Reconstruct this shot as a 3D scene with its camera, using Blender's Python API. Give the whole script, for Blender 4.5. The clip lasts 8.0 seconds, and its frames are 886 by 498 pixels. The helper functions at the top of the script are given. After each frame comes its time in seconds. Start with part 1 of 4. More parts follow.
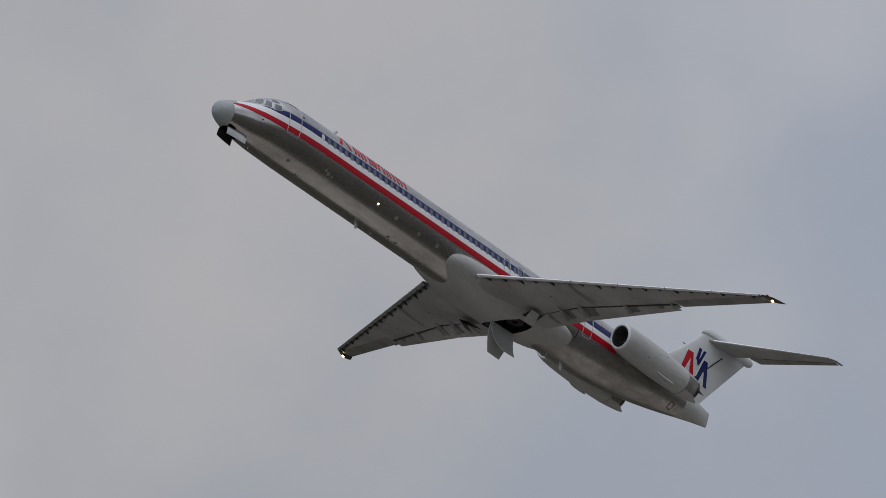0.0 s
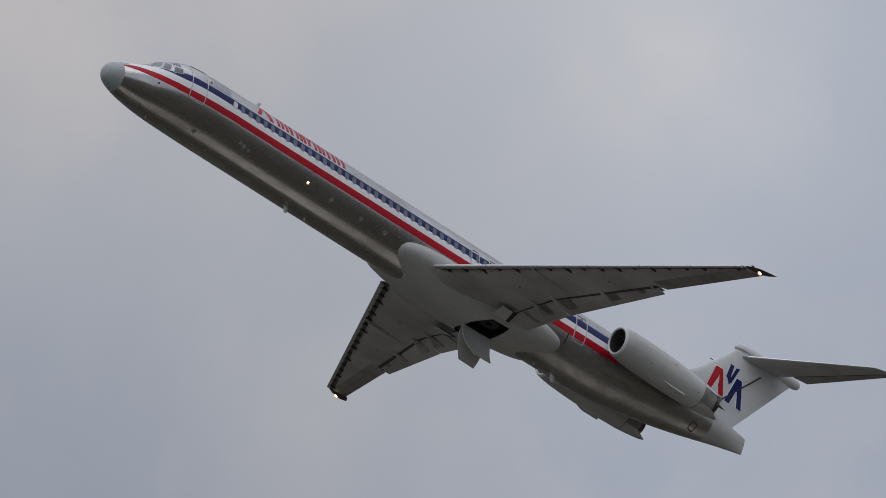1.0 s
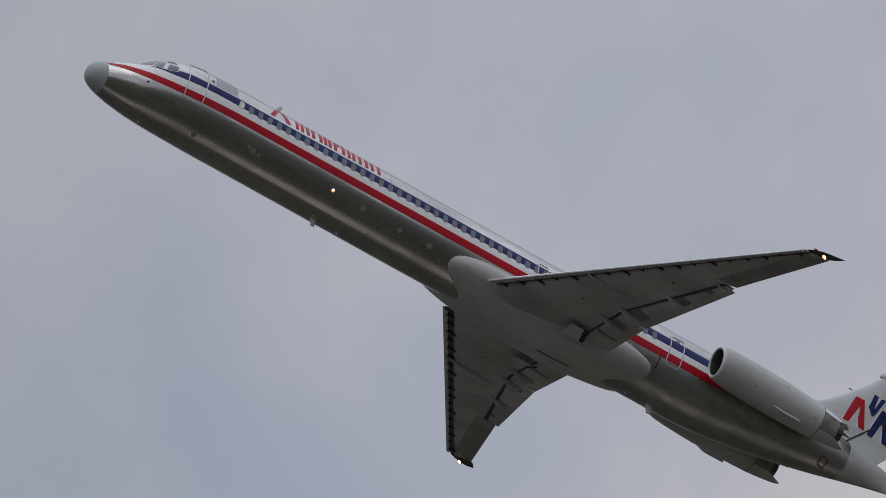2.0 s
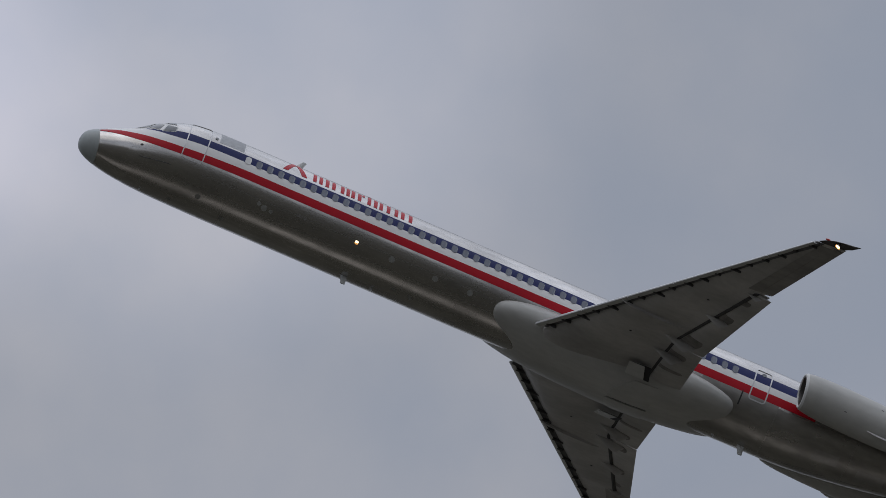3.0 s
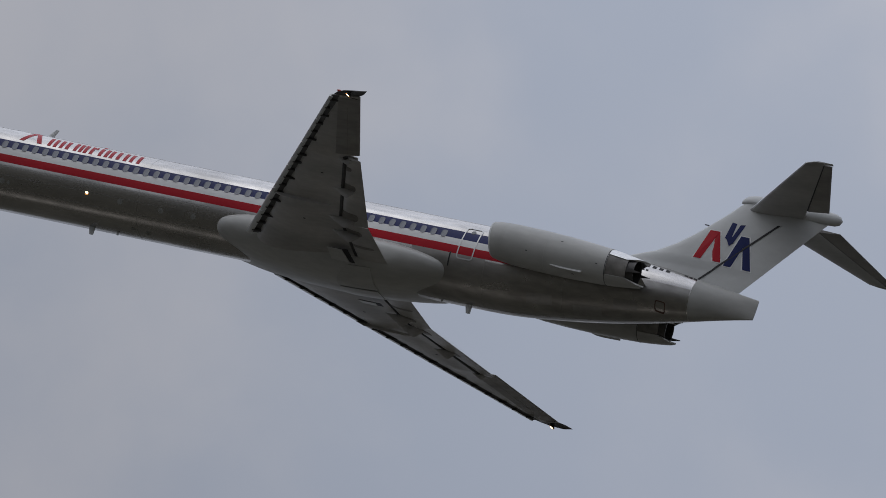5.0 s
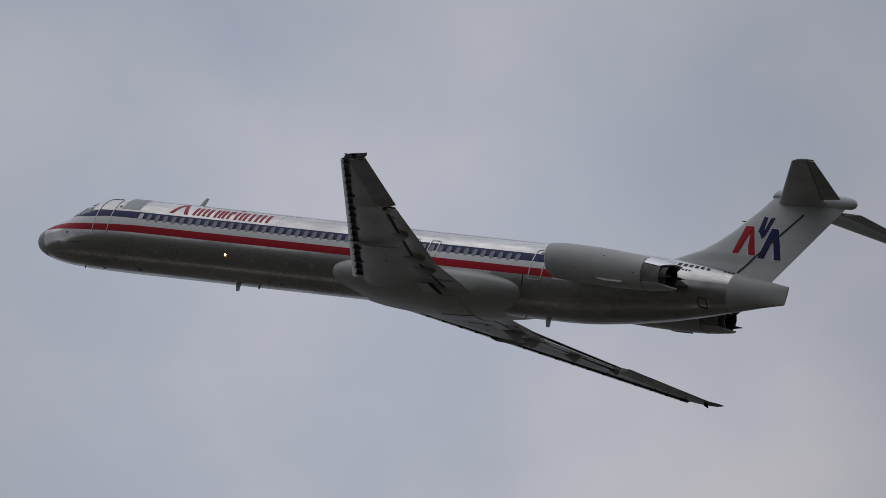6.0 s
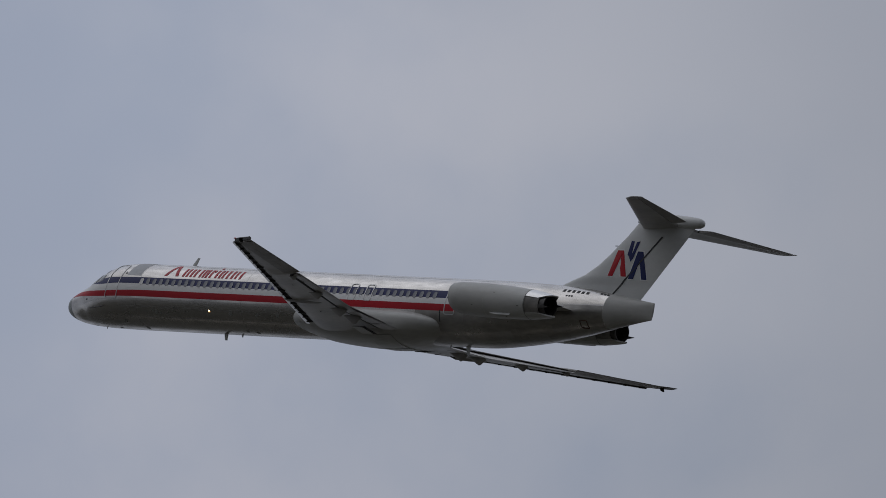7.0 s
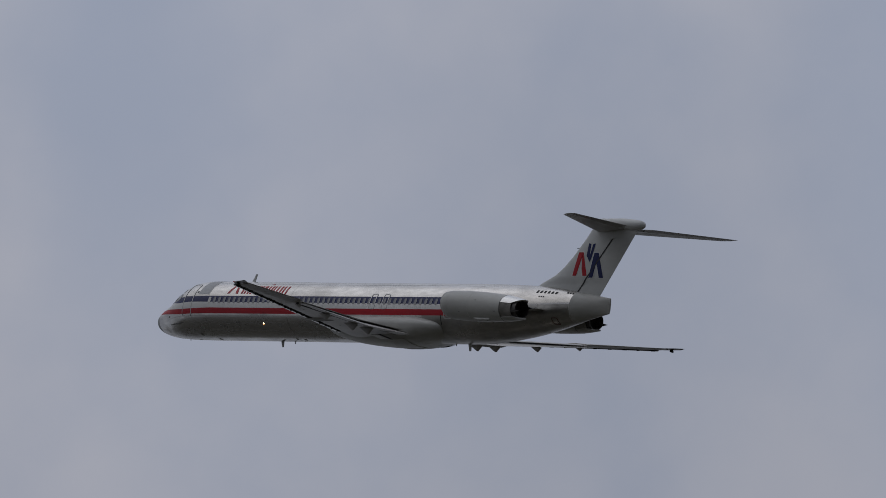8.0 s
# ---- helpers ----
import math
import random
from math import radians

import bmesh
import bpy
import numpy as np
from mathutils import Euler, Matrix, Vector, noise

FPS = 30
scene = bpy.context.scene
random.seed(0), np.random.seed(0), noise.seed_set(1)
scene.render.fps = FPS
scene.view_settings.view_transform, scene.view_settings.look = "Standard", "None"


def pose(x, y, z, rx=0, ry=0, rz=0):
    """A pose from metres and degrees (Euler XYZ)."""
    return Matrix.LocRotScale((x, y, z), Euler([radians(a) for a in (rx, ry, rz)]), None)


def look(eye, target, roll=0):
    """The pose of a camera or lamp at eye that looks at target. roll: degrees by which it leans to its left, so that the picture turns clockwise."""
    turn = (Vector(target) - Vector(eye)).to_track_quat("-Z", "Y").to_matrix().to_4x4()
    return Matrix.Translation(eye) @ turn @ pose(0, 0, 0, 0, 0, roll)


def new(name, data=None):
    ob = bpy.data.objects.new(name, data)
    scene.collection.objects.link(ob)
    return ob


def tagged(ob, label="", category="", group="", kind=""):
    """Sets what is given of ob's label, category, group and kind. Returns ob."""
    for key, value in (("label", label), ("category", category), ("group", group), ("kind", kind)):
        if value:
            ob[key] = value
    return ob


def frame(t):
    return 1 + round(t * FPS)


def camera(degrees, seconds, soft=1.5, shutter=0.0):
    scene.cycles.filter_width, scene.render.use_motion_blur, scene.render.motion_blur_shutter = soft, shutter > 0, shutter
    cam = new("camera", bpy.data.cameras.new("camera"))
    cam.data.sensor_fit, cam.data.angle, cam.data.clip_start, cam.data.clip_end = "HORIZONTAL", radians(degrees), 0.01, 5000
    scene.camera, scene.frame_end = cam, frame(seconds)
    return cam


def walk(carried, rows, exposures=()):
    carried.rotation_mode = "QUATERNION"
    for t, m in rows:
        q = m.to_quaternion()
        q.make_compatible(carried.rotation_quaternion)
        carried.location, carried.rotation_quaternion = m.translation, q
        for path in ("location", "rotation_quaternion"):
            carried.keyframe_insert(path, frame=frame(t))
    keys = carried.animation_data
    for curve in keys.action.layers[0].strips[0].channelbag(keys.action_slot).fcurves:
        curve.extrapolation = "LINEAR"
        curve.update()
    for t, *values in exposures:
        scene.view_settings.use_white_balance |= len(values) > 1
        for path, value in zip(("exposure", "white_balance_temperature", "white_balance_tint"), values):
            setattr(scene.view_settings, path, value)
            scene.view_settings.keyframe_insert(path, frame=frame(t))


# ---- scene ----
FOV = 5.7749
CAMERA_ROWS = [
    (0.0, pose(0, 0, 1.7, 94.0841, -0.1211, 130.2267)),
    (0.3, pose(0, 0, 1.7, 95.7501, 0.0357, 132.6500)),
    (0.5, pose(0, 0, 1.7, 96.9162, 0.1403, 134.2743)),
    (0.8, pose(0, 0, 1.7, 98.7002, 0.1444, 136.8787)),
    (1.0, pose(0, 0, 1.7, 99.8581, 0.1472, 138.8219)),
    (1.3, pose(0, 0, 1.7, 101.7896, 0.0663, 141.8839)),
    (1.5, pose(0, 0, 1.7, 103.1023, 0.0124, 144.0357)),
    (1.8, pose(0, 0, 1.7, 105.1692, -0.1232, 147.6656)),
    (2.0, pose(0, 0, 1.7, 106.5066, -0.2137, 150.2554)),
    (2.2, pose(0, 0, 1.7, 107.8507, -0.0220, 152.8384)),
    (3.3, pose(0, 0, 1.7, 115.1172, 0.1084, 169.0427)),
    (3.5, pose(0, 0, 1.7, 116.0012, -0.0585, 171.8319)),
    (3.7, pose(0, 0, 1.7, 116.8555, -0.0344, 174.7764)),
    (4.0, pose(0, 0, 1.7, 118.2995, 0.0017, 179.2723)),
    (4.2, pose(0, 0, 1.7, 119.1081, -0.0478, -177.6454)),
    (4.5, pose(0, 0, 1.7, 120.1778, -0.1221, -173.1808)),
    (4.7, pose(0, 0, 1.7, 120.7864, -0.1942, -170.2076)),
    (5.8, pose(0, 0, 1.7, 122.7159, -0.4787, -153.8911)),
    (6.0, pose(0, 0, 1.7, 122.8418, -0.5472, -150.9963)),
    (6.2, pose(0, 0, 1.7, 122.9960, -0.5260, -148.3157)),
    (6.5, pose(0, 0, 1.7, 122.9758, -0.4942, -145.0228)),
    (6.7, pose(0, 0, 1.7, 122.8901, -0.3906, -142.9498)),
    (7.0, pose(0, 0, 1.7, 122.8630, -0.2352, -140.1085)),
    (7.2, pose(0, 0, 1.7, 122.7600, -0.3050, -138.3300)),
    (7.5, pose(0, 0, 1.7, 122.4740, -0.4096, -135.6594)),
    (7.7, pose(0, 0, 1.7, 122.3556, -0.6270, -134.2580)),
    (8.0, pose(0, 0, 1.7, 122.1245, -0.9531, -132.1707)),
]
PLANE_ROWS = [
    (0.0, pose(-368.395, -308.778, 34.350, 3.2924, -23.5481, -4.6360)),
    (0.5, pose(-321.543, -311.688, 54.122, 3.6523, -23.0305, -4.2168)),
    (1.0, pose(-274.983, -313.455, 72.801, 3.5316, -22.2787, -3.7223)),
    (1.5, pose(-228.752, -314.200, 90.477, 3.0267, -21.4399, -3.1687)),
    (2.0, pose(-182.887, -314.041, 107.236, 2.2223, -20.6359, -2.5720)),
    (2.5, pose(-137.424, -313.100, 123.168, 1.1922, -19.9635, -1.9484)),
    (3.0, pose(-92.398, -311.494, 138.359, -0.0013, -19.4944, -1.3140)),
    (3.5, pose(-47.846, -309.346, 152.898, -1.3069, -19.2750, -0.6849)),
    (4.0, pose(-3.804, -306.773, 166.873, -2.6847, -19.3265, -0.0773)),
    (4.5, pose(39.691, -303.896, 180.372, -4.1061, -19.6451, 0.4927)),
    (5.0, pose(82.605, -300.835, 193.483, -5.5534, -20.2016, 1.0090)),
    (5.5, pose(124.899, -297.709, 206.294, -7.0206, -20.9418, 1.4554)),
    (6.0, pose(166.539, -294.638, 218.893, -8.5127, -21.7863, 1.8159)),
    (6.5, pose(207.488, -291.742, 231.367, -10.0459, -22.6306, 2.0742)),
    (7.0, pose(247.710, -289.140, 243.806, -11.6477, -23.3449, 2.2143)),
    (7.5, pose(287.168, -286.953, 256.296, -13.3569, -23.7742, 2.2201)),
    (8.0, pose(325.827, -285.300, 268.926, -15.2235, -23.7386, 2.0754)),
]
cam = camera(FOV, 8.0, soft=0.75)
walk(cam, CAMERA_ROWS, [(0.0, 0.14), (0.5, 0.1), (1.0, 0.2), (1.5, 0.13), (2.2, 0.1), (3.5, -0.04), (4.5, 0.0), (6.0, -0.5), (6.5, -0.6), (7.0, -0.6), (7.5, -0.66), (8.0, -0.62)])

# ---- world and light ----
SUN_EL, SUN_AZ = 52, 60


def make_world():
    w = bpy.data.worlds.new("overcast_sky")
    scene.world = w
    w.use_nodes = True
    nt = w.node_tree
    nt.nodes.clear()
    N, L = nt.nodes.new, nt.links.new
    out = N("ShaderNodeOutputWorld")
    bg = N("ShaderNodeBackground")
    L(bg.outputs[0], out.inputs[0])
    sky = N("ShaderNodeTexSky")
    sky.sky_type = "NISHITA"
    sky.sun_disc = False
    sky.sun_elevation, sky.sun_rotation = radians(SUN_EL), radians(90 - SUN_AZ)
    dim = N("ShaderNodeVectorMath")
    dim.operation = "SCALE"
    dim.inputs["Scale"].default_value = 0.06
    L(sky.outputs[0], dim.inputs[0])
    tc = N("ShaderNodeTexCoord")
    # large banks of cloud and finer billows
    n1 = N("ShaderNodeTexNoise")
    n1.inputs["Scale"].default_value, n1.inputs["Detail"].default_value = 13.0, 2.5
    n1.inputs["Roughness"].default_value, n1.inputs["Distortion"].default_value = 0.45, 0.4
    n2 = N("ShaderNodeTexNoise")
    n2.inputs["Scale"].default_value, n2.inputs["Detail"].default_value = 52.0, 5.0
    n2.inputs["Roughness"].default_value = 0.5
    for n in (n1, n2):
        L(tc.outputs["Generated"], n.inputs["Vector"])
    mx = N("ShaderNodeMath")
    mx.operation = "MULTIPLY_ADD"
    mx.inputs[1].default_value = 0.36
    L(n2.outputs[0], mx.inputs[0])
    L(n1.outputs[0], mx.inputs[2])
    ramp = N("ShaderNodeValToRGB")
    ramp.color_ramp.interpolation = "EASE"
    e = ramp.color_ramp.elements
    e[0].position, e[0].color = 0.47, (0.288, 0.318, 0.386, 1)
    e[1].position, e[1].color = 0.92, (0.392, 0.396, 0.432, 1)
    L(mx.outputs[0], ramp.inputs[0])
    # lobes fitted to the camera's view: direction, width in degrees, colour against the mean sky
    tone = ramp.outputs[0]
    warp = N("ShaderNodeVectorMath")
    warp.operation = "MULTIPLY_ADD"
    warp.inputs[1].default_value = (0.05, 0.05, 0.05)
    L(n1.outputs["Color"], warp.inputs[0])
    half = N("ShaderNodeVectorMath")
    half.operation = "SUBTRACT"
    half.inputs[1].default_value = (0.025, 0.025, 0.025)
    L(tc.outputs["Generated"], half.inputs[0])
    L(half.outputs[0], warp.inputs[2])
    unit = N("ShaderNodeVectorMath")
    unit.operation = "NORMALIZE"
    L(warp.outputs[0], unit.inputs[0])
    for way, width, colour in VIEW_LOBES:
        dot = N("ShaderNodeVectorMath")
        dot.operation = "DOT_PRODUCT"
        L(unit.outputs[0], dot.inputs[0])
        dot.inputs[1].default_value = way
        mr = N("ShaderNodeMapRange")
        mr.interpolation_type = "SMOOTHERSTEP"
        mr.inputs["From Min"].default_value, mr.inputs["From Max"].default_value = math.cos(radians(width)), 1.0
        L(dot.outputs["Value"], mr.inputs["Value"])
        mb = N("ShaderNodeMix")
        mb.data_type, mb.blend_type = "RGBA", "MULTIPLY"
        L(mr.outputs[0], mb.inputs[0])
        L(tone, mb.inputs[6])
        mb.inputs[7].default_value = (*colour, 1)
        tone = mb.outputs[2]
    # an overcast sky is brighter towards the zenith
    sep = N("ShaderNodeSeparateXYZ")
    L(tc.outputs["Generated"], sep.inputs[0])
    gr = N("ShaderNodeMapRange")
    gr.interpolation_type = "SMOOTHSTEP"
    gr.inputs["From Min"].default_value, gr.inputs["From Max"].default_value = 0.45, 1.0
    gr.inputs["To Min"].default_value, gr.inputs["To Max"].default_value = 1.0, ZENITH
    L(sep.outputs["Z"], gr.inputs["Value"])
    sc = N("ShaderNodeVectorMath")
    sc.operation = "SCALE"
    L(tone, sc.inputs[0])
    L(gr.outputs[0], sc.inputs["Scale"])
    mix = N("ShaderNodeMix")
    mix.data_type = "RGBA"
    mix.inputs[0].default_value = 0.92
    L(dim.outputs[0], mix.inputs[6])
    L(sc.outputs[0], mix.inputs[7])
    L(mix.outputs[2], bg.inputs[0])
    bg.inputs[1].default_value = 1.0


ZENITH = 2.8
# sky tones tuned per camera direction, partly to offset the keyed exposure
VIEW_LOBES = [
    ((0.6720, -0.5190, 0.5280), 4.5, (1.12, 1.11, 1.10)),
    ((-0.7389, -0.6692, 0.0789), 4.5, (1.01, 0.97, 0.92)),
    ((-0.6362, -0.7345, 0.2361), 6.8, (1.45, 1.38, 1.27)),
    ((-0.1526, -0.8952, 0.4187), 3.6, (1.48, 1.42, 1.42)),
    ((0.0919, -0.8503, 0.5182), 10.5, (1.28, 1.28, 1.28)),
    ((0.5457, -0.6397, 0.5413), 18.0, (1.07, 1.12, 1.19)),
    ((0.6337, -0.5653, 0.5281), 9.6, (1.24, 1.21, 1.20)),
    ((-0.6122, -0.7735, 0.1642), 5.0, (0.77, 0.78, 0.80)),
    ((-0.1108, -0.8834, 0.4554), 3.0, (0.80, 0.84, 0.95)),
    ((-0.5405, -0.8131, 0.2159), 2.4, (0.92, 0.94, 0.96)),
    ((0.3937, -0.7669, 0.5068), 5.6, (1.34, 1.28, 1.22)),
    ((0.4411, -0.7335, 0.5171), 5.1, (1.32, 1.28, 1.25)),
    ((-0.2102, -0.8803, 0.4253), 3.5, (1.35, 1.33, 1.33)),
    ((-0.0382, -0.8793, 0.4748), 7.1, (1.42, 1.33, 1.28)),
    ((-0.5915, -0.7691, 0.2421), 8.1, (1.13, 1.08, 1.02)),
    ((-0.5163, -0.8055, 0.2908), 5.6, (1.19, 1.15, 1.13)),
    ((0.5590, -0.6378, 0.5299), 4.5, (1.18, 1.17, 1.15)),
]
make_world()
sun = new("sun", bpy.data.lights.new("sun", "SUN"))
sun.data.energy, sun.data.angle, sun.data.color = 0.35, radians(60), (1.0, 0.96, 0.9)
d = Vector((math.cos(radians(SUN_EL)) * math.cos(radians(SUN_AZ)), math.cos(radians(SUN_EL)) * math.sin(radians(SUN_AZ)), math.sin(radians(SUN_EL))))
sun.matrix_world = look(d * 100, (0, 0, 0))


# ---- materials ----
def material(name, color, rough=0.5, metal=0.0, grain=0.0, grain_scale=3.0, stain=0.0, stain_scale=0.4, bump=0.0, bump_scale=20.0,
             streak=1.0, emit=0.0, rough_var=0.0, coat=0.0, spec=0.5):
    m = bpy.data.materials.new(name)
    m.use_nodes = True
    nt = m.node_tree
    N, L = nt.nodes.new, nt.links.new
    b = nt.nodes["Principled BSDF"]
    b.inputs["Roughness"].default_value, b.inputs["Metallic"].default_value = rough, metal
    b.inputs["Coat Weight"].default_value = coat
    b.inputs["Specular IOR Level"].default_value = spec
    b.inputs["Base Color"].default_value = (*color, 1)
    tc = N("ShaderNodeTexCoord")
    mp = N("ShaderNodeMapping")
    mp.inputs["Scale"].default_value = (streak, 1, 1)
    L(tc.outputs["Object"], mp.inputs[0])
    fac = None
    for amount, size in ((grain, grain_scale), (stain, stain_scale)):
        if not amount:
            continue
        n = N("ShaderNodeTexNoise")
        n.inputs["Scale"].default_value, n.inputs["Detail"].default_value = size, 5
        L(mp.outputs[0], n.inputs["Vector"])
        r = N("ShaderNodeMapRange")
        r.inputs["From Min"].default_value, r.inputs["From Max"].default_value = 0.3, 0.7
        r.inputs["To Min"].default_value, r.inputs["To Max"].default_value = 1 - amount, 1.0
        L(n.outputs[0], r.inputs["Value"])
        if fac is None:
            fac = r.outputs[0]
        else:
            q = N("ShaderNodeMath")
            q.operation = "MULTIPLY"
            L(fac, q.inputs[0])
            L(r.outputs[0], q.inputs[1])
            fac = q.outputs[0]
    if fac is not None:
        sc = N("ShaderNodeVectorMath")
        sc.operation = "SCALE"
        sc.inputs[0].default_value = color
        L(fac, sc.inputs["Scale"])
        L(sc.outputs[0], b.inputs["Base Color"])
        if rough_var:
            r = N("ShaderNodeMapRange")
            r.inputs["From Min"].default_value, r.inputs["From Max"].default_value = 0.6, 1.0
            r.inputs["To Min"].default_value, r.inputs["To Max"].default_value = rough + rough_var, rough
            L(fac, r.inputs["Value"])
            L(r.outputs[0], b.inputs["Roughness"])
    if bump:
        n = N("ShaderNodeTexNoise")
        n.inputs["Scale"].default_value, n.inputs["Detail"].default_value = bump_scale, 3
        L(mp.outputs[0], n.inputs["Vector"])
        bp = N("ShaderNodeBump")
        bp.inputs["Strength"].default_value, bp.inputs["Distance"].default_value = bump, 0.02
        L(n.outputs[0], bp.inputs["Height"])
        L(bp.outputs[0], b.inputs["Normal"])
    if emit:
        b.inputs["Emission Color"].default_value, b.inputs["Emission Strength"].default_value = (*color, 1), emit
    return m


METAL = material("polished_aluminium", (0.71, 0.69, 0.665), 0.13, 1.0, 0.22, 4, 0.36, 0.9, 0.05, 0.8, 0.3, rough_var=0.16)
GREY = material("grey_paint", (0.50, 0.50, 0.475), 0.42, 0, 0.12, 5, 0.26, 0.55, 0.02, 2, 0.35)
WING = material("wing_grey_paint", (0.535, 0.52, 0.495), 0.4, 0, 0.16, 5, 0.40, 0.5, 0.02, 2, 0.5)
STAB = material("tailplane_paint", (0.42, 0.415, 0.40), 0.42, 0, 0.12, 5, 0.28, 0.6, 0.02, 2, 0.5)
TAILP = material("pale_tail_paint", (0.60, 0.61, 0.60), 0.38, 0, 0.06, 5, 0.14, 0.6, 0.02, 2, 0.5)
RADOME = material("radome_paint", (0.37, 0.40, 0.40), 0.45, 0, 0.08, 8, 0.1, 1.2)
RED = material("red_paint", (0.47, 0.006, 0.018), 0.35, 0, 0.08, 6, 0.12, 0.7, streak=0.4, spec=0.22)
WHITE = material("white_paint", (0.80, 0.80, 0.79), 0.35, 0, 0.05, 6, 0.08, 0.7, streak=0.4)
BLUE = material("blue_paint", (0.012, 0.02, 0.11), 0.35, 0, 0.08, 6, 0.1, 0.7, streak=0.4, spec=0.22)
PANE = material("window_pane", (0.095, 0.112, 0.155), 0.12, 0, 0.35, 3.1, coat=0.7)
BLIND = material("drawn_blind_pane", (0.62, 0.62, 0.61), 0.2, 0, 0.1, 4, coat=0.5)
COCKPIT = material("cockpit_glass", (0.035, 0.04, 0.045), 0.08, 0, 0.1, 3, coat=0.6)
FRAME = material("bare_metal_frame", (0.55, 0.55, 0.55), 0.35, 0.6, 0.1, 6)
DULL = material("dull_metal_patch", (0.52, 0.53, 0.54), 0.55, 0.7, 0.1, 5, 0.15, 0.8)
BRIGHT = material("bright_leading_edge", (0.75, 0.75, 0.74), 0.3, 0.9, 0.08, 6, 0.1, 0.8)
REAR = material("weathered_rear_skin", (0.56, 0.54, 0.51), 0.20, 0.88, 0.26, 3.5, 0.5, 0.75, 0.05, 1.0, 0.4, rough_var=0.18)
CROWN = material("unpolished_crown_skin", (0.40, 0.41, 0.42), 0.55, 0.5, 0.1, 5, 0.15, 0.8)
# dark tone holds the shade of the slot behind the slats
UNDER = material("slat_gap_shade", (0.14, 0.14, 0.145), 0.6, 0, 0.35, 3, 0.3, 1.0)
MID_GREY = material("mid_grey_paint", (0.35, 0.335, 0.315), 0.5, 0, 0.25, 4, 0.35, 0.8, streak=0.4)
DARK_PAINT = material("dark_warm_paint", (0.29, 0.275, 0.25), 0.6, 0, 0.3, 4, 0.4, 1.2)
# near-black for the flap cove's painted shade and some dark small parts
COVE = material("cove_shade_and_dark_parts", (0.06, 0.06, 0.058), 0.7, 0, 0.3, 4)
PLATE = material("access_plate", (0.40, 0.39, 0.38), 0.35, 0.9, 0.15, 5)
# near-black puts the shade of wells, recesses and door insides into the colour
DARK = material("cavity_shade", (0.022, 0.022, 0.023), 0.8, 0, 0.3, 4)
RUBBER = material("black_rubber", (0.02, 0.02, 0.021), 0.75, 0, 0.2, 8)
PATCH = material("dull_filled_patch", (0.27, 0.27, 0.25), 0.6, 0.2, 0.2, 6)
DARK_METAL = material("dark_metal", (0.14, 0.135, 0.13), 0.45, 0.8, 0.25, 5, 0.3, 1.0)
RUST = material("rust_brown_paint", (0.10, 0.045, 0.03), 0.6, 0, 0.3, 5)
GAP = material("dark_seam", (0.03, 0.03, 0.032), 0.7)
LAMP = material("landing_light", (1.0, 0.78, 0.5), 0.4, emit=9.0)
# emits amber to imitate the halo round the lamps
HALO = material("halo_glow", (0.95, 0.45, 0.12), 0.4, emit=0.7)
NAVRED = material("red_navigation_light", (0.4, 0.03, 0.02), 0.3, emit=0.08)
NAVGREEN = material("green_navigation_light", (0.05, 0.5, 0.2), 0.3, emit=0.1)
GRASS = material("mown_grass", (0.056, 0.051, 0.034), 0.9, 0, 0.3, 0.5, 0.35, 0.02, 0.4, 3)
CONCRETE = material("runway_concrete", (0.36, 0.325, 0.275), 0.85, 0, 0.15, 0.3, 0.25, 0.03, 0.1, 4)


# ---- mesh helpers; aircraft coordinates: s aft of the nose, y to its left side, z up ----
def A(s, y, z):
    return (22.0 - s, y, z)


def part(name, bm, mat, parent, label="", smooth=True):
    me = bpy.data.meshes.new(name)
    bmesh.ops.recalc_face_normals(bm, faces=bm.faces)
    for f in bm.faces:
        f.smooth = smooth
    bm.to_mesh(me)
    bm.free()
    me.materials.append(mat)
    if smooth:
        me.set_sharp_from_angle(angle=radians(38))
    ob = new(name, me)
    ob.parent = parent
    if label:
        tagged(ob, label)
    return ob


def grid(bm, pts, close_u=False, close_v=False, skip=None):
    """faces between rows of points; skip(centre) leaves a hole"""
    vs = [[bm.verts.new(p) for p in row] for row in pts]
    nu, nv = len(vs), len(vs[0])
    for i in range(nu if close_u else nu - 1):
        for j in range(nv if close_v else nv - 1):
            q = [vs[i][j], vs[(i + 1) % nu][j], vs[(i + 1) % nu][(j + 1) % nv], vs[i][(j + 1) % nv]]
            if skip:
                c = sum((v.co for v in q), Vector()) / 4
                if skip(c):
                    continue
            bm.faces.new(q)
    return vs


def cap(bm, row):
    bm.faces.new(row)


def loft(rings, ends=(True, True), skip=None):
    bm = bmesh.new()
    vs = grid(bm, rings, close_v=True, skip=skip)
    if ends[0]:
        cap(bm, vs[0][::-1])
    if ends[1]:
        cap(bm, vs[-1])
    return bm


def sheet(f, us, vs, thick=0.008):
    """a solid patch: f(u, v, offset) -> point; its inner face at offset 0"""
    bm = bmesh.new()
    a = grid(bm, [[f(u, v, thick) for v in vs] for u in us])
    b = grid(bm, [[f(u, v, 0.0) for v in vs] for u in us])
    nu, nv = len(us), len(vs)
    edge = [(i, 0) for i in range(nu)] + [(nu - 1, j) for j in range(1, nv)] + [(i, nv - 1) for i in range(nu - 2, -1, -1)] + [(0, j) for j in range(nv - 2, 0, -1)]
    for (i, j), (k, l) in zip(edge, edge[1:] + edge[:1]):
        bm.faces.new((a[i][j], a[k][l], b[k][l], b[i][j]))
    return bm


def span(a, b, n):
    return [a + (b - a) * i / n for i in range(n + 1)]


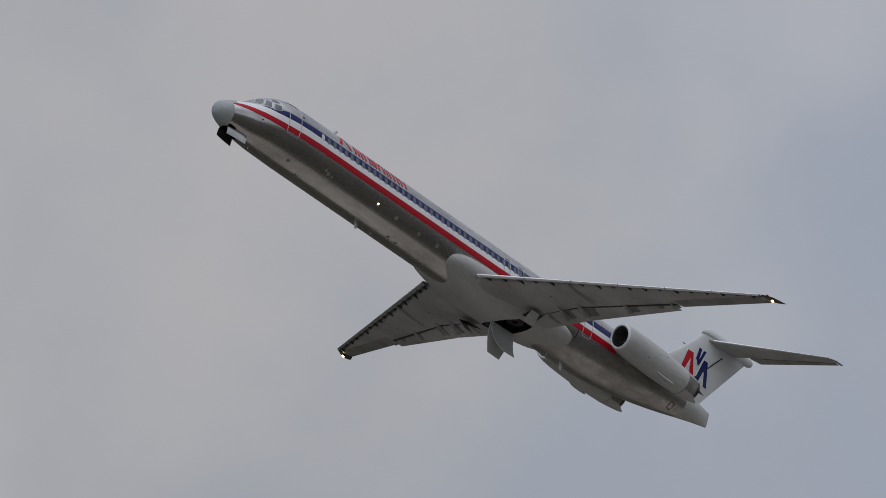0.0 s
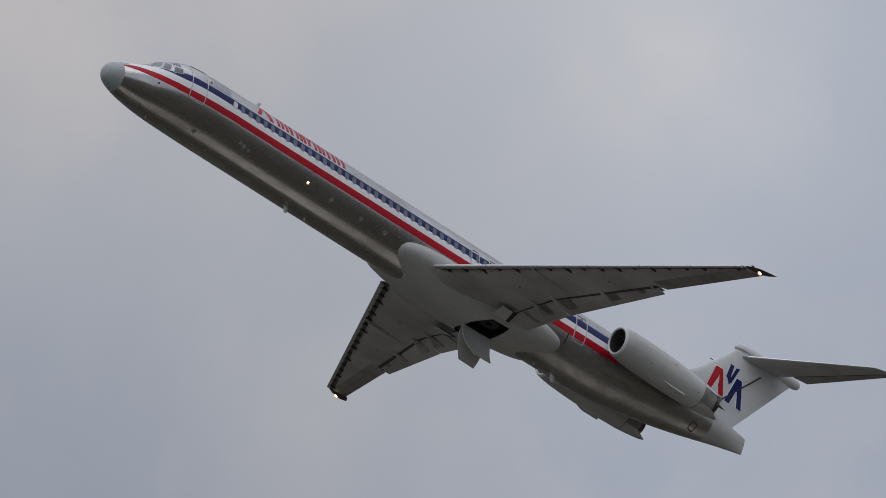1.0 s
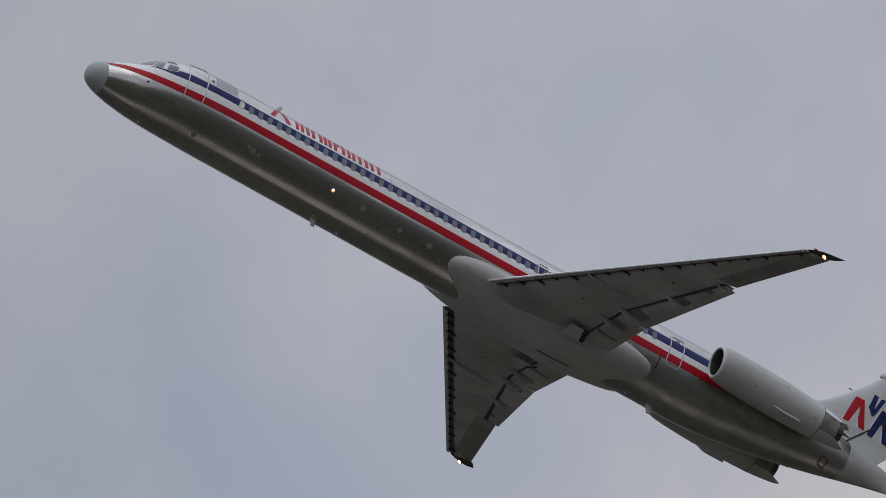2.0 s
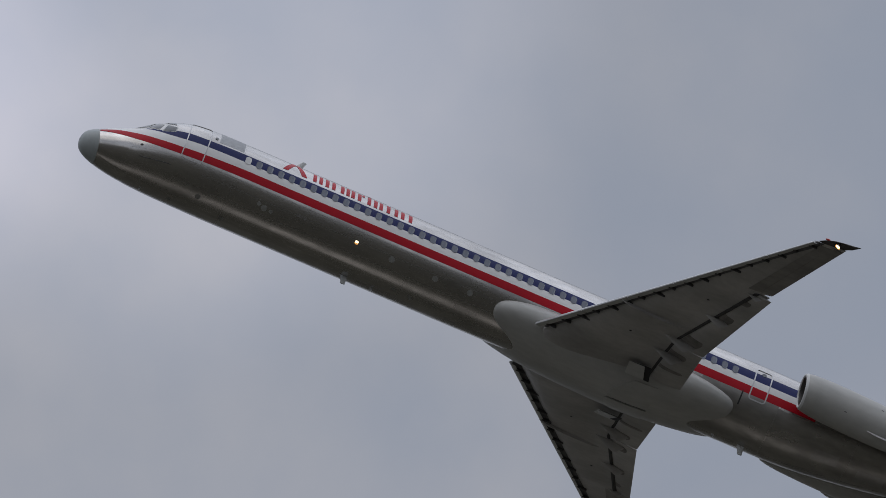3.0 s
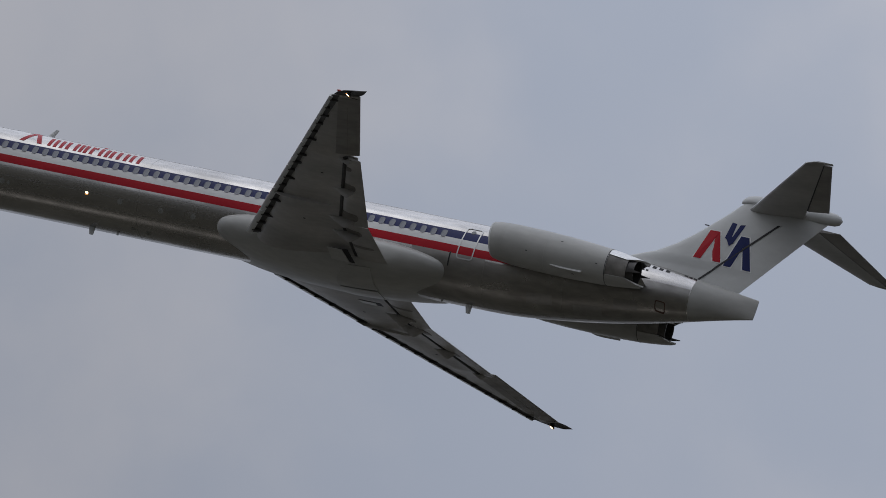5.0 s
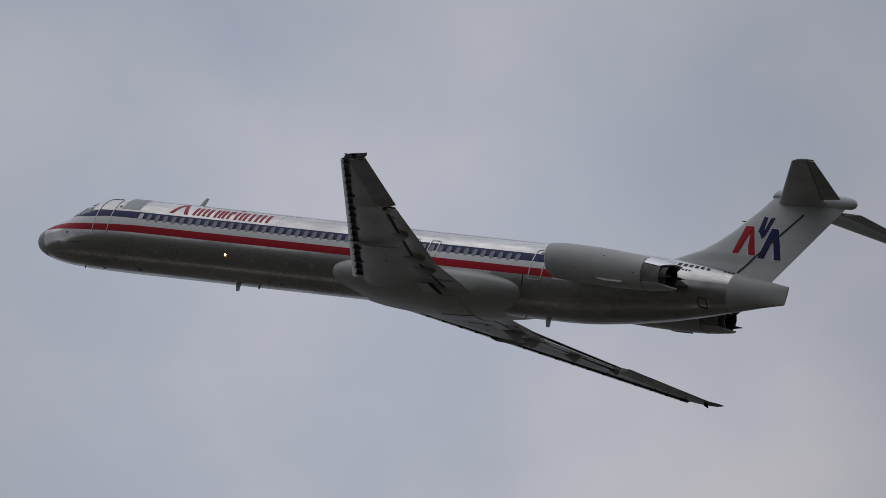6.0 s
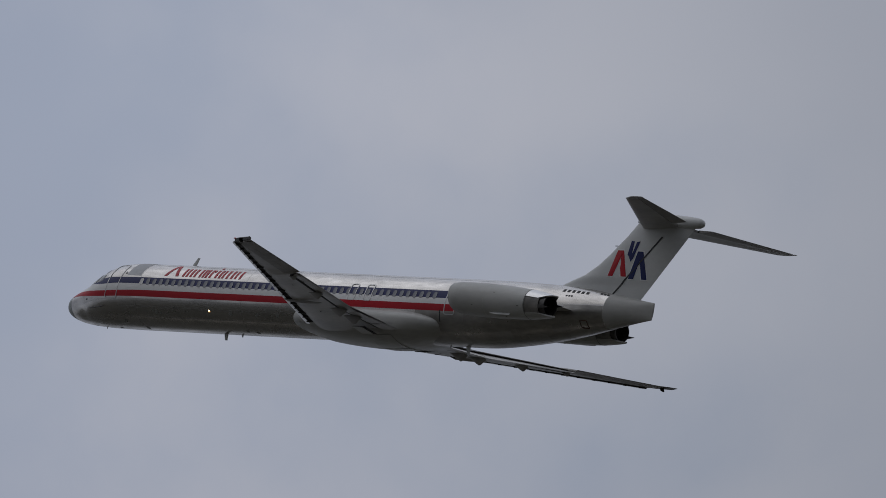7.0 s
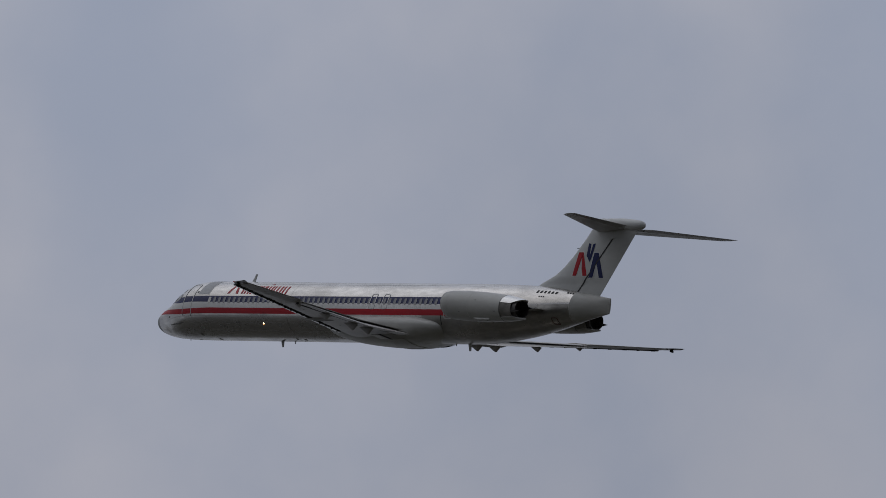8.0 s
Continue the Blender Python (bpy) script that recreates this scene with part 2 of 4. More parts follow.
def lerp_table(table, x):
    if x <= table[0][0]:
        return table[0][1:]
    for r0, r1 in zip(table, table[1:]):
        if x <= r1[0]:
            k = (x - r0[0]) / (r1[0] - r0[0])
            return tuple(a + (b - a) * k for a, b in zip(r0[1:], r1[1:]))
    return table[-1][1:]


def smooth_table(table, x):
    """Catmull-Rom through the table's rows"""
    n = len(table)
    if x <= table[0][0]:
        return table[0][1:]
    for i in range(n - 1):
        if x <= table[i + 1][0]:
            p1, p2 = table[i], table[i + 1]
            p0, p3 = table[max(i - 1, 0)], table[min(i + 2, n - 1)]
            h = p2[0] - p1[0]
            k = (x - p1[0]) / h
            o = []
            for c in range(1, len(p1)):
                m1 = (p2[c] - p0[c]) / max(p2[0] - p0[0], 1e-6) * h
                m2 = (p3[c] - p1[c]) / max(p3[0] - p1[0], 1e-6) * h
                o.append((2 * k**3 - 3 * k**2 + 1) * p1[c] + (k**3 - 2 * k**2 + k) * m1 + (3 * k**2 - 2 * k**3) * p2[c] + (k**3 - k**2) * m2)
            return tuple(o)
    return table[-1][1:]


def box(bm, s0, s1, y0, y1, z0, z1, bevel=0.0):
    v = [bm.verts.new(A(s, y, z)) for s in (s0, s1) for y in (y0, y1) for z in (z0, z1)]
    fs = [bm.faces.new([v[i] for i in q]) for q in ((0, 1, 3, 2), (4, 6, 7, 5), (0, 4, 5, 1), (2, 3, 7, 6), (0, 2, 6, 4), (1, 5, 7, 3))]
    if bevel:
        bmesh.ops.bevel(bm, geom=list({e for f in fs for e in f.edges}), offset=bevel, segments=2, affect="EDGES")


# ---- ground and runway ----
def build_ground():
    bm = bmesh.new()
    line = [-60000, -25000, -12000, -7000] + span(-4500, 4500, 60) + [7000, 12000, 25000, 60000]
    def height(x, y):
        far = min(1.0, (abs(y + 305) / 400) ** 2) * (math.hypot(x, y) > 60)
        return -0.02 - 0.6 * far + 0.6 * far * noise.noise((x * 0.004, y * 0.004, 0))
    grid(bm, [[(x, y, height(x, y)) for y in line] for x in line])
    g = part("ground", bm, GRASS, None)
    tagged(g, "mown olive grass airfield reaching to the horizon", "ground", kind="structure")
    bm = bmesh.new()
    grid(bm, [[(x, y, z) for y, z in ((-326, -0.3), (-325, 0.05), (-307, 0.25), (-289, 0.05), (-288, -0.3))] for x in span(-2400, 900, 60)])
    r = part("runway", bm, CONCRETE, None)
    tagged(r, "pale worn concrete runway beside mown grass", "runway", kind="structure")


build_ground()

# ---- the airliner ----
plane = new("jet_airliner")
tagged(plane, "twin-engined polished metal jet airliner with red, white and blue stripes, climbing", "airliner")
plane.empty_display_size = 2

DZ = -0.05
FUS = [  # s, top, bottom, half width, height of the widest point
    (0.00, -0.50, -0.54, 0.012, -0.52),
    (0.05, -0.29, -0.76, 0.25, -0.52),
    (0.15, -0.13, -0.92, 0.42, -0.51),
    (0.35, 0.01, -1.06, 0.60, -0.49),
    (0.70, 0.17, -1.20, 0.78, -0.44),
    (1.10, 0.35, -1.30, 0.94, -0.37),
    (1.55, 0.55, -1.38, 1.08, -0.29),
    (2.00, 0.79, -1.43, 1.20, -0.20),
    (2.40, 1.10, -1.46, 1.33, -0.12),
    (2.80, 1.36, -1.48, 1.43, -0.04),
    (3.20, 1.57, -1.50, 1.51, 0.04),
    (3.70, 1.79, -1.51, 1.58, 0.11),
    (4.50, 1.94, -1.52, 1.64, 0.17),
    (5.50, 1.98, -1.53, 1.68, 0.20),
    (6.50, 1.98, -1.53, 1.69, 0.20),
    (9.00, 1.98, -1.53, 1.69, 0.20),
    (20.0, 1.95, -1.53, 1.69, 0.20),
    (29.0, 1.95, -1.53, 1.69, 0.20),
    (31.0, 1.94, -1.50, 1.68, 0.20),
    (33.0, 1.91, -1.30, 1.60, 0.24),
    (35.0, 1.85, -1.02, 1.42, 0.33),
    (37.0, 1.73, -0.64, 1.13, 0.46),
    (38.5, 1.54, -0.30, 0.82, 0.58),
    (40.0, 1.34, 0.04, 0.45, 0.68),
    (41.27, 1.18, 0.29, 0.06, 0.73),
]


def fus(s, a, off=0.0):
    """a point of the fuselage's skin; a: degrees round the section, 0 to the left side, 90 up"""
    top, bot, w, zm = smooth_table(FUS, s)
    top, bot, zm = top + DZ, bot + DZ, zm + DZ
    c, q = math.cos(radians(a)), math.sin(radians(a))
    h = (top - zm) if q > 0 else (zm - bot)
    n = Vector((c / max(w, 0.01), q / max(h, 0.01))).normalized()
    return A(s, w * c + n.x * off, zm + h * q + n.y * off)


def angle_at(s, z):
    top, bot, w, zm = smooth_table(FUS, s)
    top, bot, zm = top + DZ, bot + DZ, zm + DZ
    h = (top - zm) if z > zm else (zm - bot)
    return math.degrees(math.asin(max(-1.0, min(1.0, (z - zm) / max(h, 0.01)))))


def skin(side):
    """f(s, z, off) on one side of the fuselage"""
    def f(s, z, off):
        p = fus(s, angle_at(s, z), off + 0.002)
        return (p[0], p[1] * side, p[2])
    return f


RING = [i * 5.0 for i in range(72)]
NOSE_WELL = (1.02, 2.20)
NW = 0.46


def build_fuselage():
    edge = lambda a: 0.70 - 0.18 * math.sin(radians(a))
    nose = [0.0, 0.02, 0.05, 0.1, 0.17, 0.27, 0.4, 0.55, 0.7, 0.85, 1.0]
    bm = loft([[fus(k * edge(a), a) for a in RING] for k in nose], (True, False))
    part("radome", bm, RADOME, plane, "matt grey radome")
    st = span(0.95, 6.4, 36) + span(7, 23, 32) + span(23.4, 25.2, 12) + span(25.7, 31, 10) + span(31.5, 38.6, 24)
    def holes(c):
        s = 22.0 - c.x
        if NOSE_WELL[0] < s < NOSE_WELL[1] and c.z < -0.95 and abs(c.y) < NW + 0.01:
            return True
        return 23.4 < s < 25.2 and c.z < -1.15
    bm = loft([[fus(edge(a), a) for a in RING]] + [[fus(s, a) for a in RING] for s in st], (False, False), holes)
    part("fuselage", bm, METAL, plane, "polished bare aluminium fuselage skin")
    bm = loft([[fus(s, a) for a in RING] for s in [38.6] + span(39, 41.27, 10)], (False, True))
    part("tail_cone", bm, GREY, plane, "grey painted wedge-shaped tail cone")
    # dark seams round the body where sections join
    f = lambda u, a, off: fus(edge(a) + u, a, off + 0.001)
    part("seam", sheet(f, (-0.008, 0.008), RING + [360.0], 0.003), PLATE, plane)
    for s in (6.3, 14.1):
        f = lambda u, a, off: fus(u, a, off + 0.001)
        part("panel_joint", sheet(f, (s - 0.004, s + 0.004), RING + [360.0], 0.003), PLATE, plane)


build_fuselage()

# painted cheat lines
RED_LO = [(0.6, -0.20), (1.0, -0.19), (1.7, -0.18), (2.5, -0.205), (3.4, -0.215), (3.95, -0.20), (4.8, -0.17), (6.5, -0.145), (31.5, -0.13)]
RED_HI = [(0.6, -0.14), (0.9, -0.04), (1.28, 0.05), (2.0, 0.09), (2.9, 0.08), (3.75, 0.095), (4.7, 0.14), (6.5, 0.195), (31.5, 0.225)]
WHITE_HI = [(0.7, 0.0), (1.2, 0.25), (1.7, 0.40), (2.3, 0.46), (2.8, 0.46), (3.2, 0.44), (3.65, 0.46), (4.5, 0.525), (5.5, 0.54), (31.5, 0.535)]
BLUE_HI = [(2.3, 0.50), (2.8, 0.56), (3.2, 0.66), (3.5, 0.78), (4.0, 0.87), (5.0, 0.88), (6.0, 0.91), (31.5, 0.95)]


def band(name, lo, hi, s0, s1, mat, label, side, nz=5):
    g = skin(side)
    st = [s for s in span(s0, 6.5, 36)] + span(7.5, s1, 24) if s0 < 6.5 else span(s0, s1, 24)
    f = lambda s, k, off: g(s, lerp_table(lo, s)[0] + (lerp_table(hi, s)[0] - lerp_table(lo, s)[0]) * k, off)
    part(name, sheet(f, st, span(0, 1, nz), 0.006), mat, plane, label)


for side in (1, -1):
    band("red_stripe", RED_LO, RED_HI, 0.62, 31.5, RED, "deep red painted cheat line", side)
    band("white_stripe", RED_HI, WHITE_HI, 0.9, 31.5, WHITE, "white painted cheat line", side)
    band("blue_stripe", WHITE_HI, BLUE_HI, 2.3, 31.5, BLUE, "dark blue painted cheat line with windows", side)


def rounded(w, h, r, n=3):
    """outline of a rounded rectangle about the origin"""
    o = []
    for cx, cy, a0 in ((w - r, h - r, 0), (r - w, h - r, 90), (r - w, r - h, 180), (w - r, r - h, 270)):
        for i in range(n + 1):
            a = radians(a0 + 90 * i / n)
            o.append((cx + r * math.cos(a), cy + r * math.sin(a)))
    return o


def decal(name, outline, mat, f, parent, off=0.008, thick=0.006, label=""):
    """a thin solid of an outline given in (s, v), laid on the surface f(s, v, off)"""
    bm = bmesh.new()
    a = [bm.verts.new(f(s, v, off + thick)) for s, v in outline]
    b = [bm.verts.new(f(s, v, off)) for s, v in outline]
    bm.faces.new(a)
    bm.faces.new(b[::-1])
    for i in range(len(a)):
        j = (i + 1) % len(a)
        bm.faces.new((a[i], b[i], b[j], a[j]))
    bmesh.ops.triangulate(bm, faces=[q for q in bm.faces if len(q.verts) > 4])
    return part(name, bm, mat, parent, label, smooth=False)


def hoop(name, s0, s1, z0, z1, width, side, mat, label, r=0.12):
    """a raised frame of a door, following the skin"""
    g = skin(side)
    sm, zm = (s0 + s1) / 2, (z0 + z1) / 2
    outer, inner = [], []
    for dst, d in ((outer, 0), (inner, width)):
        o = rounded((s1 - s0) / 2 - d, (z1 - z0) / 2 - d, max(r - d, 0.02), 4)
        pts = []
        for p, q in zip(o, o[1:] + o[:1]):
            n = 8 if abs(p[1] - q[1]) > 0.5 else 2
            pts += [(p[0] + (q[0] - p[0]) * i / n, p[1] + (q[1] - p[1]) * i / n) for i in range(n)]
        dst += pts
    bm = bmesh.new()
    rows = []
    for d, off in ((outer, 0.002), (outer, 0.02), (inner, 0.02), (inner, 0.002)):
        rows.append([g(sm + p[0], zm + p[1], off) for p in d])
    grid(bm, rows, close_v=True)
    return part(name, bm, mat, plane, label)


WIN = [(x, y) for x, y in rounded(0.125, 0.18, 0.1, 3)]


def build_windows(side):
    g = skin(side)
    for i in range(46):
        s = 6.52 + 0.472 * i
        ob = decal("cabin_window", [(s + x, 0.665 + y) for x, y in WIN], PANE, g, plane, 0.017, 0.006)
        # one pane with its blind down
        if i == 0:
            ob.data.materials[0] = BLIND


for side in (1, -1):
    build_windows(side)
    hoop("cabin_door", 3.92, 4.84, -0.33, 1.66, 0.042, side, FRAME, "bare metal frame of a closed cabin door", 0.15)
    hoop("emergency_exit", 21.68, 22.22, 0.2, 1.12, 0.05, side, FRAME, "bare metal frame of an overwing exit")
    hoop("emergency_exit", 22.82, 23.36, 0.2, 1.12, 0.05, side, FRAME, "bare metal frame of an overwing exit")
hoop("rear_door", 28.6, 29.34, -0.32, 1.22, 0.05, 1, FRAME, "bare metal frame of a closed rear door", 0.14)
decal("door_porthole", [(28.97 + 0.1 * math.cos(i), 0.98 + 0.1 * math.sin(i)) for i in (0.0, 0.8, 1.6, 2.4, 3.1, 3.9, 4.7, 5.5)], COCKPIT, skin(1), plane, 0.012)
decal("door_porthole", [(5.05 + 0.07 * math.cos(i), 1.14 + 0.07 * math.sin(i)) for i in (0.0, 0.8, 1.6, 2.4, 3.1, 3.9, 4.7, 5.5)], COCKPIT, skin(1), plane, 0.012)


def by_angle(side):
    def f(s, a, off):
        p = fus(s, a, off)
        return (p[0], p[1] * side, p[2])
    return f


# dull patches on the crown behind the cockpit
for side in (1, -1):
    part("crown_patch", sheet(by_angle(side), span(5.2, 6.25, 6), span(28.5, 88, 8), 0.004), CROWN, plane, "dull unpolished crown panel")


def quad_sheet(name, o, mat, f, base, parent=None, n=0):
    """a thin sheet over a four-cornered outline, bent to the skin"""
    def g(u, v, off):
        a = Vector(o[0]).lerp(Vector(o[1]), u)
        b = Vector(o[3]).lerp(Vector(o[2]), u)
        p = a.lerp(b, v)
        return f(p.x, p.y, base + off)
    return part(name, sheet(g, span(0, 1, max(1, n)), span(0, 1, n or max(2, int(abs(o[0][1] - o[3][1]) / 4))), 0.005), mat, parent or plane)


# cockpit glazing: panes with frames
def build_cockpit(side):
    g = skin(side)
    panes = [
        [(2.93, 0.56), (3.39, 0.70), (3.41, 0.97), (3.05, 0.98)],
        [(2.43, 0.64), (2.74, 0.56), (2.89, 0.98), (2.70, 1.08)],
        [(1.98, 0.56), (2.34, 0.65), (2.62, 1.09), (2.34, 0.98)],
        [(3.00, 1.17), (3.36, 1.15), (3.32, 1.33), (3.12, 1.33)],
    ]
    for o in panes:
        cx, cz = sum(p[0] for p in o) / len(o), sum(p[1] for p in o) / len(o)
        big = [(cx + (p[0] - cx) * 1.16, cz + (p[1] - cz) * 1.16) for p in o]
        fr = quad_sheet("window_frame", big, TAILP, g, 0.006, plane, 6)
        quad_sheet("pane", o, COCKPIT, g, 0.013, fr, 6)


for side in (1, -1):
    build_cockpit(side)


# lettering on the crown: plain red bars of the letters' size
def build_title(side):
    f = by_angle(side)
    bars = []

    def bar(s, w, a0, a1, lean=0.0):
        bars.append([(s, a0), (s + w, a0), (s + w - lean * (a1 - a0) / 30, a1), (s - lean * (a1 - a0) / 30, a1)])

    LO, XH, CAP = 30.5, 52.0, 63.0
    bars.append([(7.92, LO), (8.14, LO), (8.50, CAP), (8.30, CAP)])
    bars.append([(8.74, LO), (8.97, LO), (8.54, CAP), (8.34, CAP)])
    for s in (9.22, 9.48, 9.76, 10.04, 10.42, 10.66, 10.88, 11.16, 11.58, 11.86, 12.10, 12.42, 12.76, 13.04, 13.38):
        bar(s, 0.155, LO, XH, 0.05)
    bar(11.32, 0.10, XH - 7, XH, 0.03)
    bar(11.54, 0.155, XH + 5, CAP, 0.05)
    for i, o in enumerate(bars):
        quad_sheet("title_bar", o, RED, f, 0.003 + 0.0015 * (i % 3))


build_title(1)
for i in range(6):
    s = 35.82 + 0.29 * i
    quad_sheet("registration_bar", [(s, 43), (s + 0.17, 43), (s + 0.15, 52.5), (s - 0.02, 52.5)], GAP, by_angle(1), 0.003)
for i in range(3):
    decal("registration_bar", [(36.2 + 0.16 * i, 30), (36.3 + 0.16 * i, 30), (36.3 + 0.16 * i, 34), (36.2 + 0.16 * i, 34)], GAP, by_angle(1), plane, 0.004, 0.004)
    decal("stencil_bar", [(9.1 + 0.16 * i, -30), (9.2 + 0.16 * i, -30), (9.2 + 0.16 * i, -25), (9.1 + 0.16 * i, -25)], PLATE, by_angle(1), plane, 0.004, 0.004)

# ---- wing-to-body fairing with the main wheel wells ----
FAIR = [  # s, half width, half height, centre height
    (17.70, 1.10, 0.36, -0.74),
    (17.85, 1.42, 0.52, -0.74),
    (18.15, 1.64, 0.64, -0.73),
    (18.70, 1.82, 0.76, -0.72),
    (19.60, 1.95, 0.92, -0.72),
    (21.50, 2.04, 1.08, -0.72),
    (23.80, 2.05, 1.16, -0.71),
    (25.60, 2.03, 1.06, -0.70),
    (26.60, 1.98, 0.92, -0.70),
    (27.30, 1.86, 0.80, -0.72),
    (27.90, 1.66, 0.66, -0.74),
    (28.20, 1.42, 0.50, -0.76),
    (28.34, 1.12, 0.36, -0.78),
]
WELL = (23.42, 25.12)


def fair(s, a, off=0.0):
    w, h, zc = smooth_table(FAIR, s)
    c, q = math.cos(radians(a)), math.sin(radians(a))
    e = 0.92
    c, q = math.copysign(abs(c) ** e, c), math.copysign(abs(q) ** e, q)
    if q > 0:
        h *= 1 - 0.26 * min(1.0, max(0.0, (s - 19.0) / 3.0))
    n = Vector((c / w, q / h)).normalized()
    return A(s, w * c + n.x * off, zc + h * q + n.y * off)


def fair_angle(s, y):
    w = smooth_table(FAIR, s)[0]
    return -90 + math.degrees(math.asin(max(-1, min(1, math.copysign(abs(y / w) ** (1 / 0.92), y)))))


def build_fairing():
    st = [17.7, 17.76, 17.85, 17.98, 18.15, 18.4] + span(18.7, 23.3, 10) + span(WELL[0], WELL[1], 44) + span(25.4, 27.3, 8) + [27.6, 27.9, 28.07, 28.2, 28.28, 28.34]
    ring = [i * 1.0 for i in range(360)]
    def hole(c):
        fore = WELL[1] - 1.68 * (1 - 0.42 * (max(abs(c.y) - 0.3, 0) / 1.25) ** 2)
        return fore < 22 - c.x < WELL[1] and c.z < -1.2 and abs(c.y) < 1.44
    bm = loft([[fair(s, a) for a in ring] for s in st], (True, True), hole)
    part("belly_fairing", bm, GREY, plane, "grey painted wing root fairing")
    bm = bmesh.new()
    v = [bm.verts.new(A(s, y, z)) for s in (WELL[0] - 0.02, WELL[1] + 0.02) for y in (-1.5, 1.5) for z in (-1.46, -0.5)]
    for q in ((0, 1, 3, 2), (4, 6, 7, 5), (0, 4, 5, 1), (2, 3, 7, 6), (1, 5, 7, 3)):
        bm.faces.new([v[i] for i in q])
    part("wheel_well", bm, DARK, plane, "dark open wheel well", smooth=False)
    for y in (0.85, -0.85):
        for k in (-0.18, 0.18):
            bm = bmesh.new()
            prof = [(0.2, -0.13), (0.46, -0.14), (0.52, -0.06), (0.52, 0.06), (0.46, 0.14), (0.2, 0.13)]
            grid(bm, [[A(24.3 + r * math.cos(a), y + r * math.sin(a), -1.25 + k * 1.2 + h) for r, h in prof] for a in span(0, 2 * math.pi, 24)[:-1]], close_u=True, close_v=True)
            part("main_tyre", bm, RUBBER, plane, "black rubber main tyre tucked in its well")


build_fairing()

MAIN_DOORS = []
for side in (1, -1):
    hz = fair(24.27, fair_angle(24.27, 0.1))[2]

    def f(s, y, off, side=side, hz=hz):
        s = WELL[1] - (WELL[1] - s) * (1 - 0.42 * (max(y - 0.3, 0) / 1.25) ** 2)
        p = fair(s, fair_angle(s, y), off - 0.02)
        return (p[0], (p[1] - 0.06) * side, p[2] - hz)

    bm = sheet(f, span(WELL[0] - 0.02, WELL[1] + 0.02, 8), span(0.065, 1.56, 8), 0.05)
    door = part("main_gear_door", bm, GREY, plane, "large grey main wheel door")
    MAIN_DOORS.append((door, side, hz))


# doors of the main legs, in the wing root beside the wells; recesses are flat plates coloured dark as shade
STRUT_DOORS = []
for side in (1, -1):
    def plate(o, t):
        bm = bmesh.new()
        vs = grid(bm, [[A(s, y * side, z - h) for s, y, z in o] for h in (0.0, t)], close_v=True)
        bm.faces.new(vs[0])
        bm.faces.new(vs[1][::-1])
        return bm
    part("leg_recess_plate", plate([(23.56, 2.74, -1.375), (24.42, 2.80, -1.365), (24.60, 1.98, -1.57), (23.62, 2.0, -1.565)], 0.012), DARK, plane, "flat plate coloured dark as the main leg's recess shade", smooth=False)
    bm = plate([(23.5, 2.75, -1.385), (24.16, 2.75, -1.385), (24.36, 2.02, -1.56), (23.56, 2.02, -1.56)], 0.03)
    for v in bm.verts:
        v.co -= Vector(A(23.9, 2.75 * side, -1.385))
    d = part("strut_door", bm, GREY, plane, "small grey main leg door", smooth=False)
    STRUT_DOORS.append((d, side, A(23.9, 2.75 * side, -1.385)))


# ---- wings ----
def wing_le(y):
    return 19.40 + (y - 1.87) * 0.5503, -1.13 + (y - 1.87) * 0.0755


def wing_te(y):
    """clean trailing edge outboard; lip of the flap cove inboard"""
    if y >= 10.7:
        return 26.98 + (y - 10.7) * 0.275
    return lerp_table([(0.0, 24.5), (2.0, 24.5), (5.0, 24.62), (10.7, 26.36)], y)[0]


def slat_chord(y):
    return 0.62 - 0.018 * (y - 2)


def foil(y, s0, s1, z0, z1, tc, n=14, blunt=0.0):
    """a ring of an aerofoil from its leading to its trailing edge; blunt: thickness left at the end, in chords"""
    c = s1 - s0
    up, lo = [], []
    for i in range(n + 1):
        x = 0.5 - 0.5 * math.cos(math.pi * i / n)
        t = 5 * tc * (0.2969 * math.sqrt(x) - 0.126 * x - 0.3516 * x**2 + 0.2843 * x**3 - 0.1015 * x**4)
        t = max(t, blunt * 0.5 * min(1, x * 4))
        zc = z0 + (z1 - z0) * x
        up.append((s0 + c * x, y, zc + t * c * 1.1))
        lo.append((s0 + c * x, y, zc - t * c * 0.9))
    return up + lo[-2:0:-1]


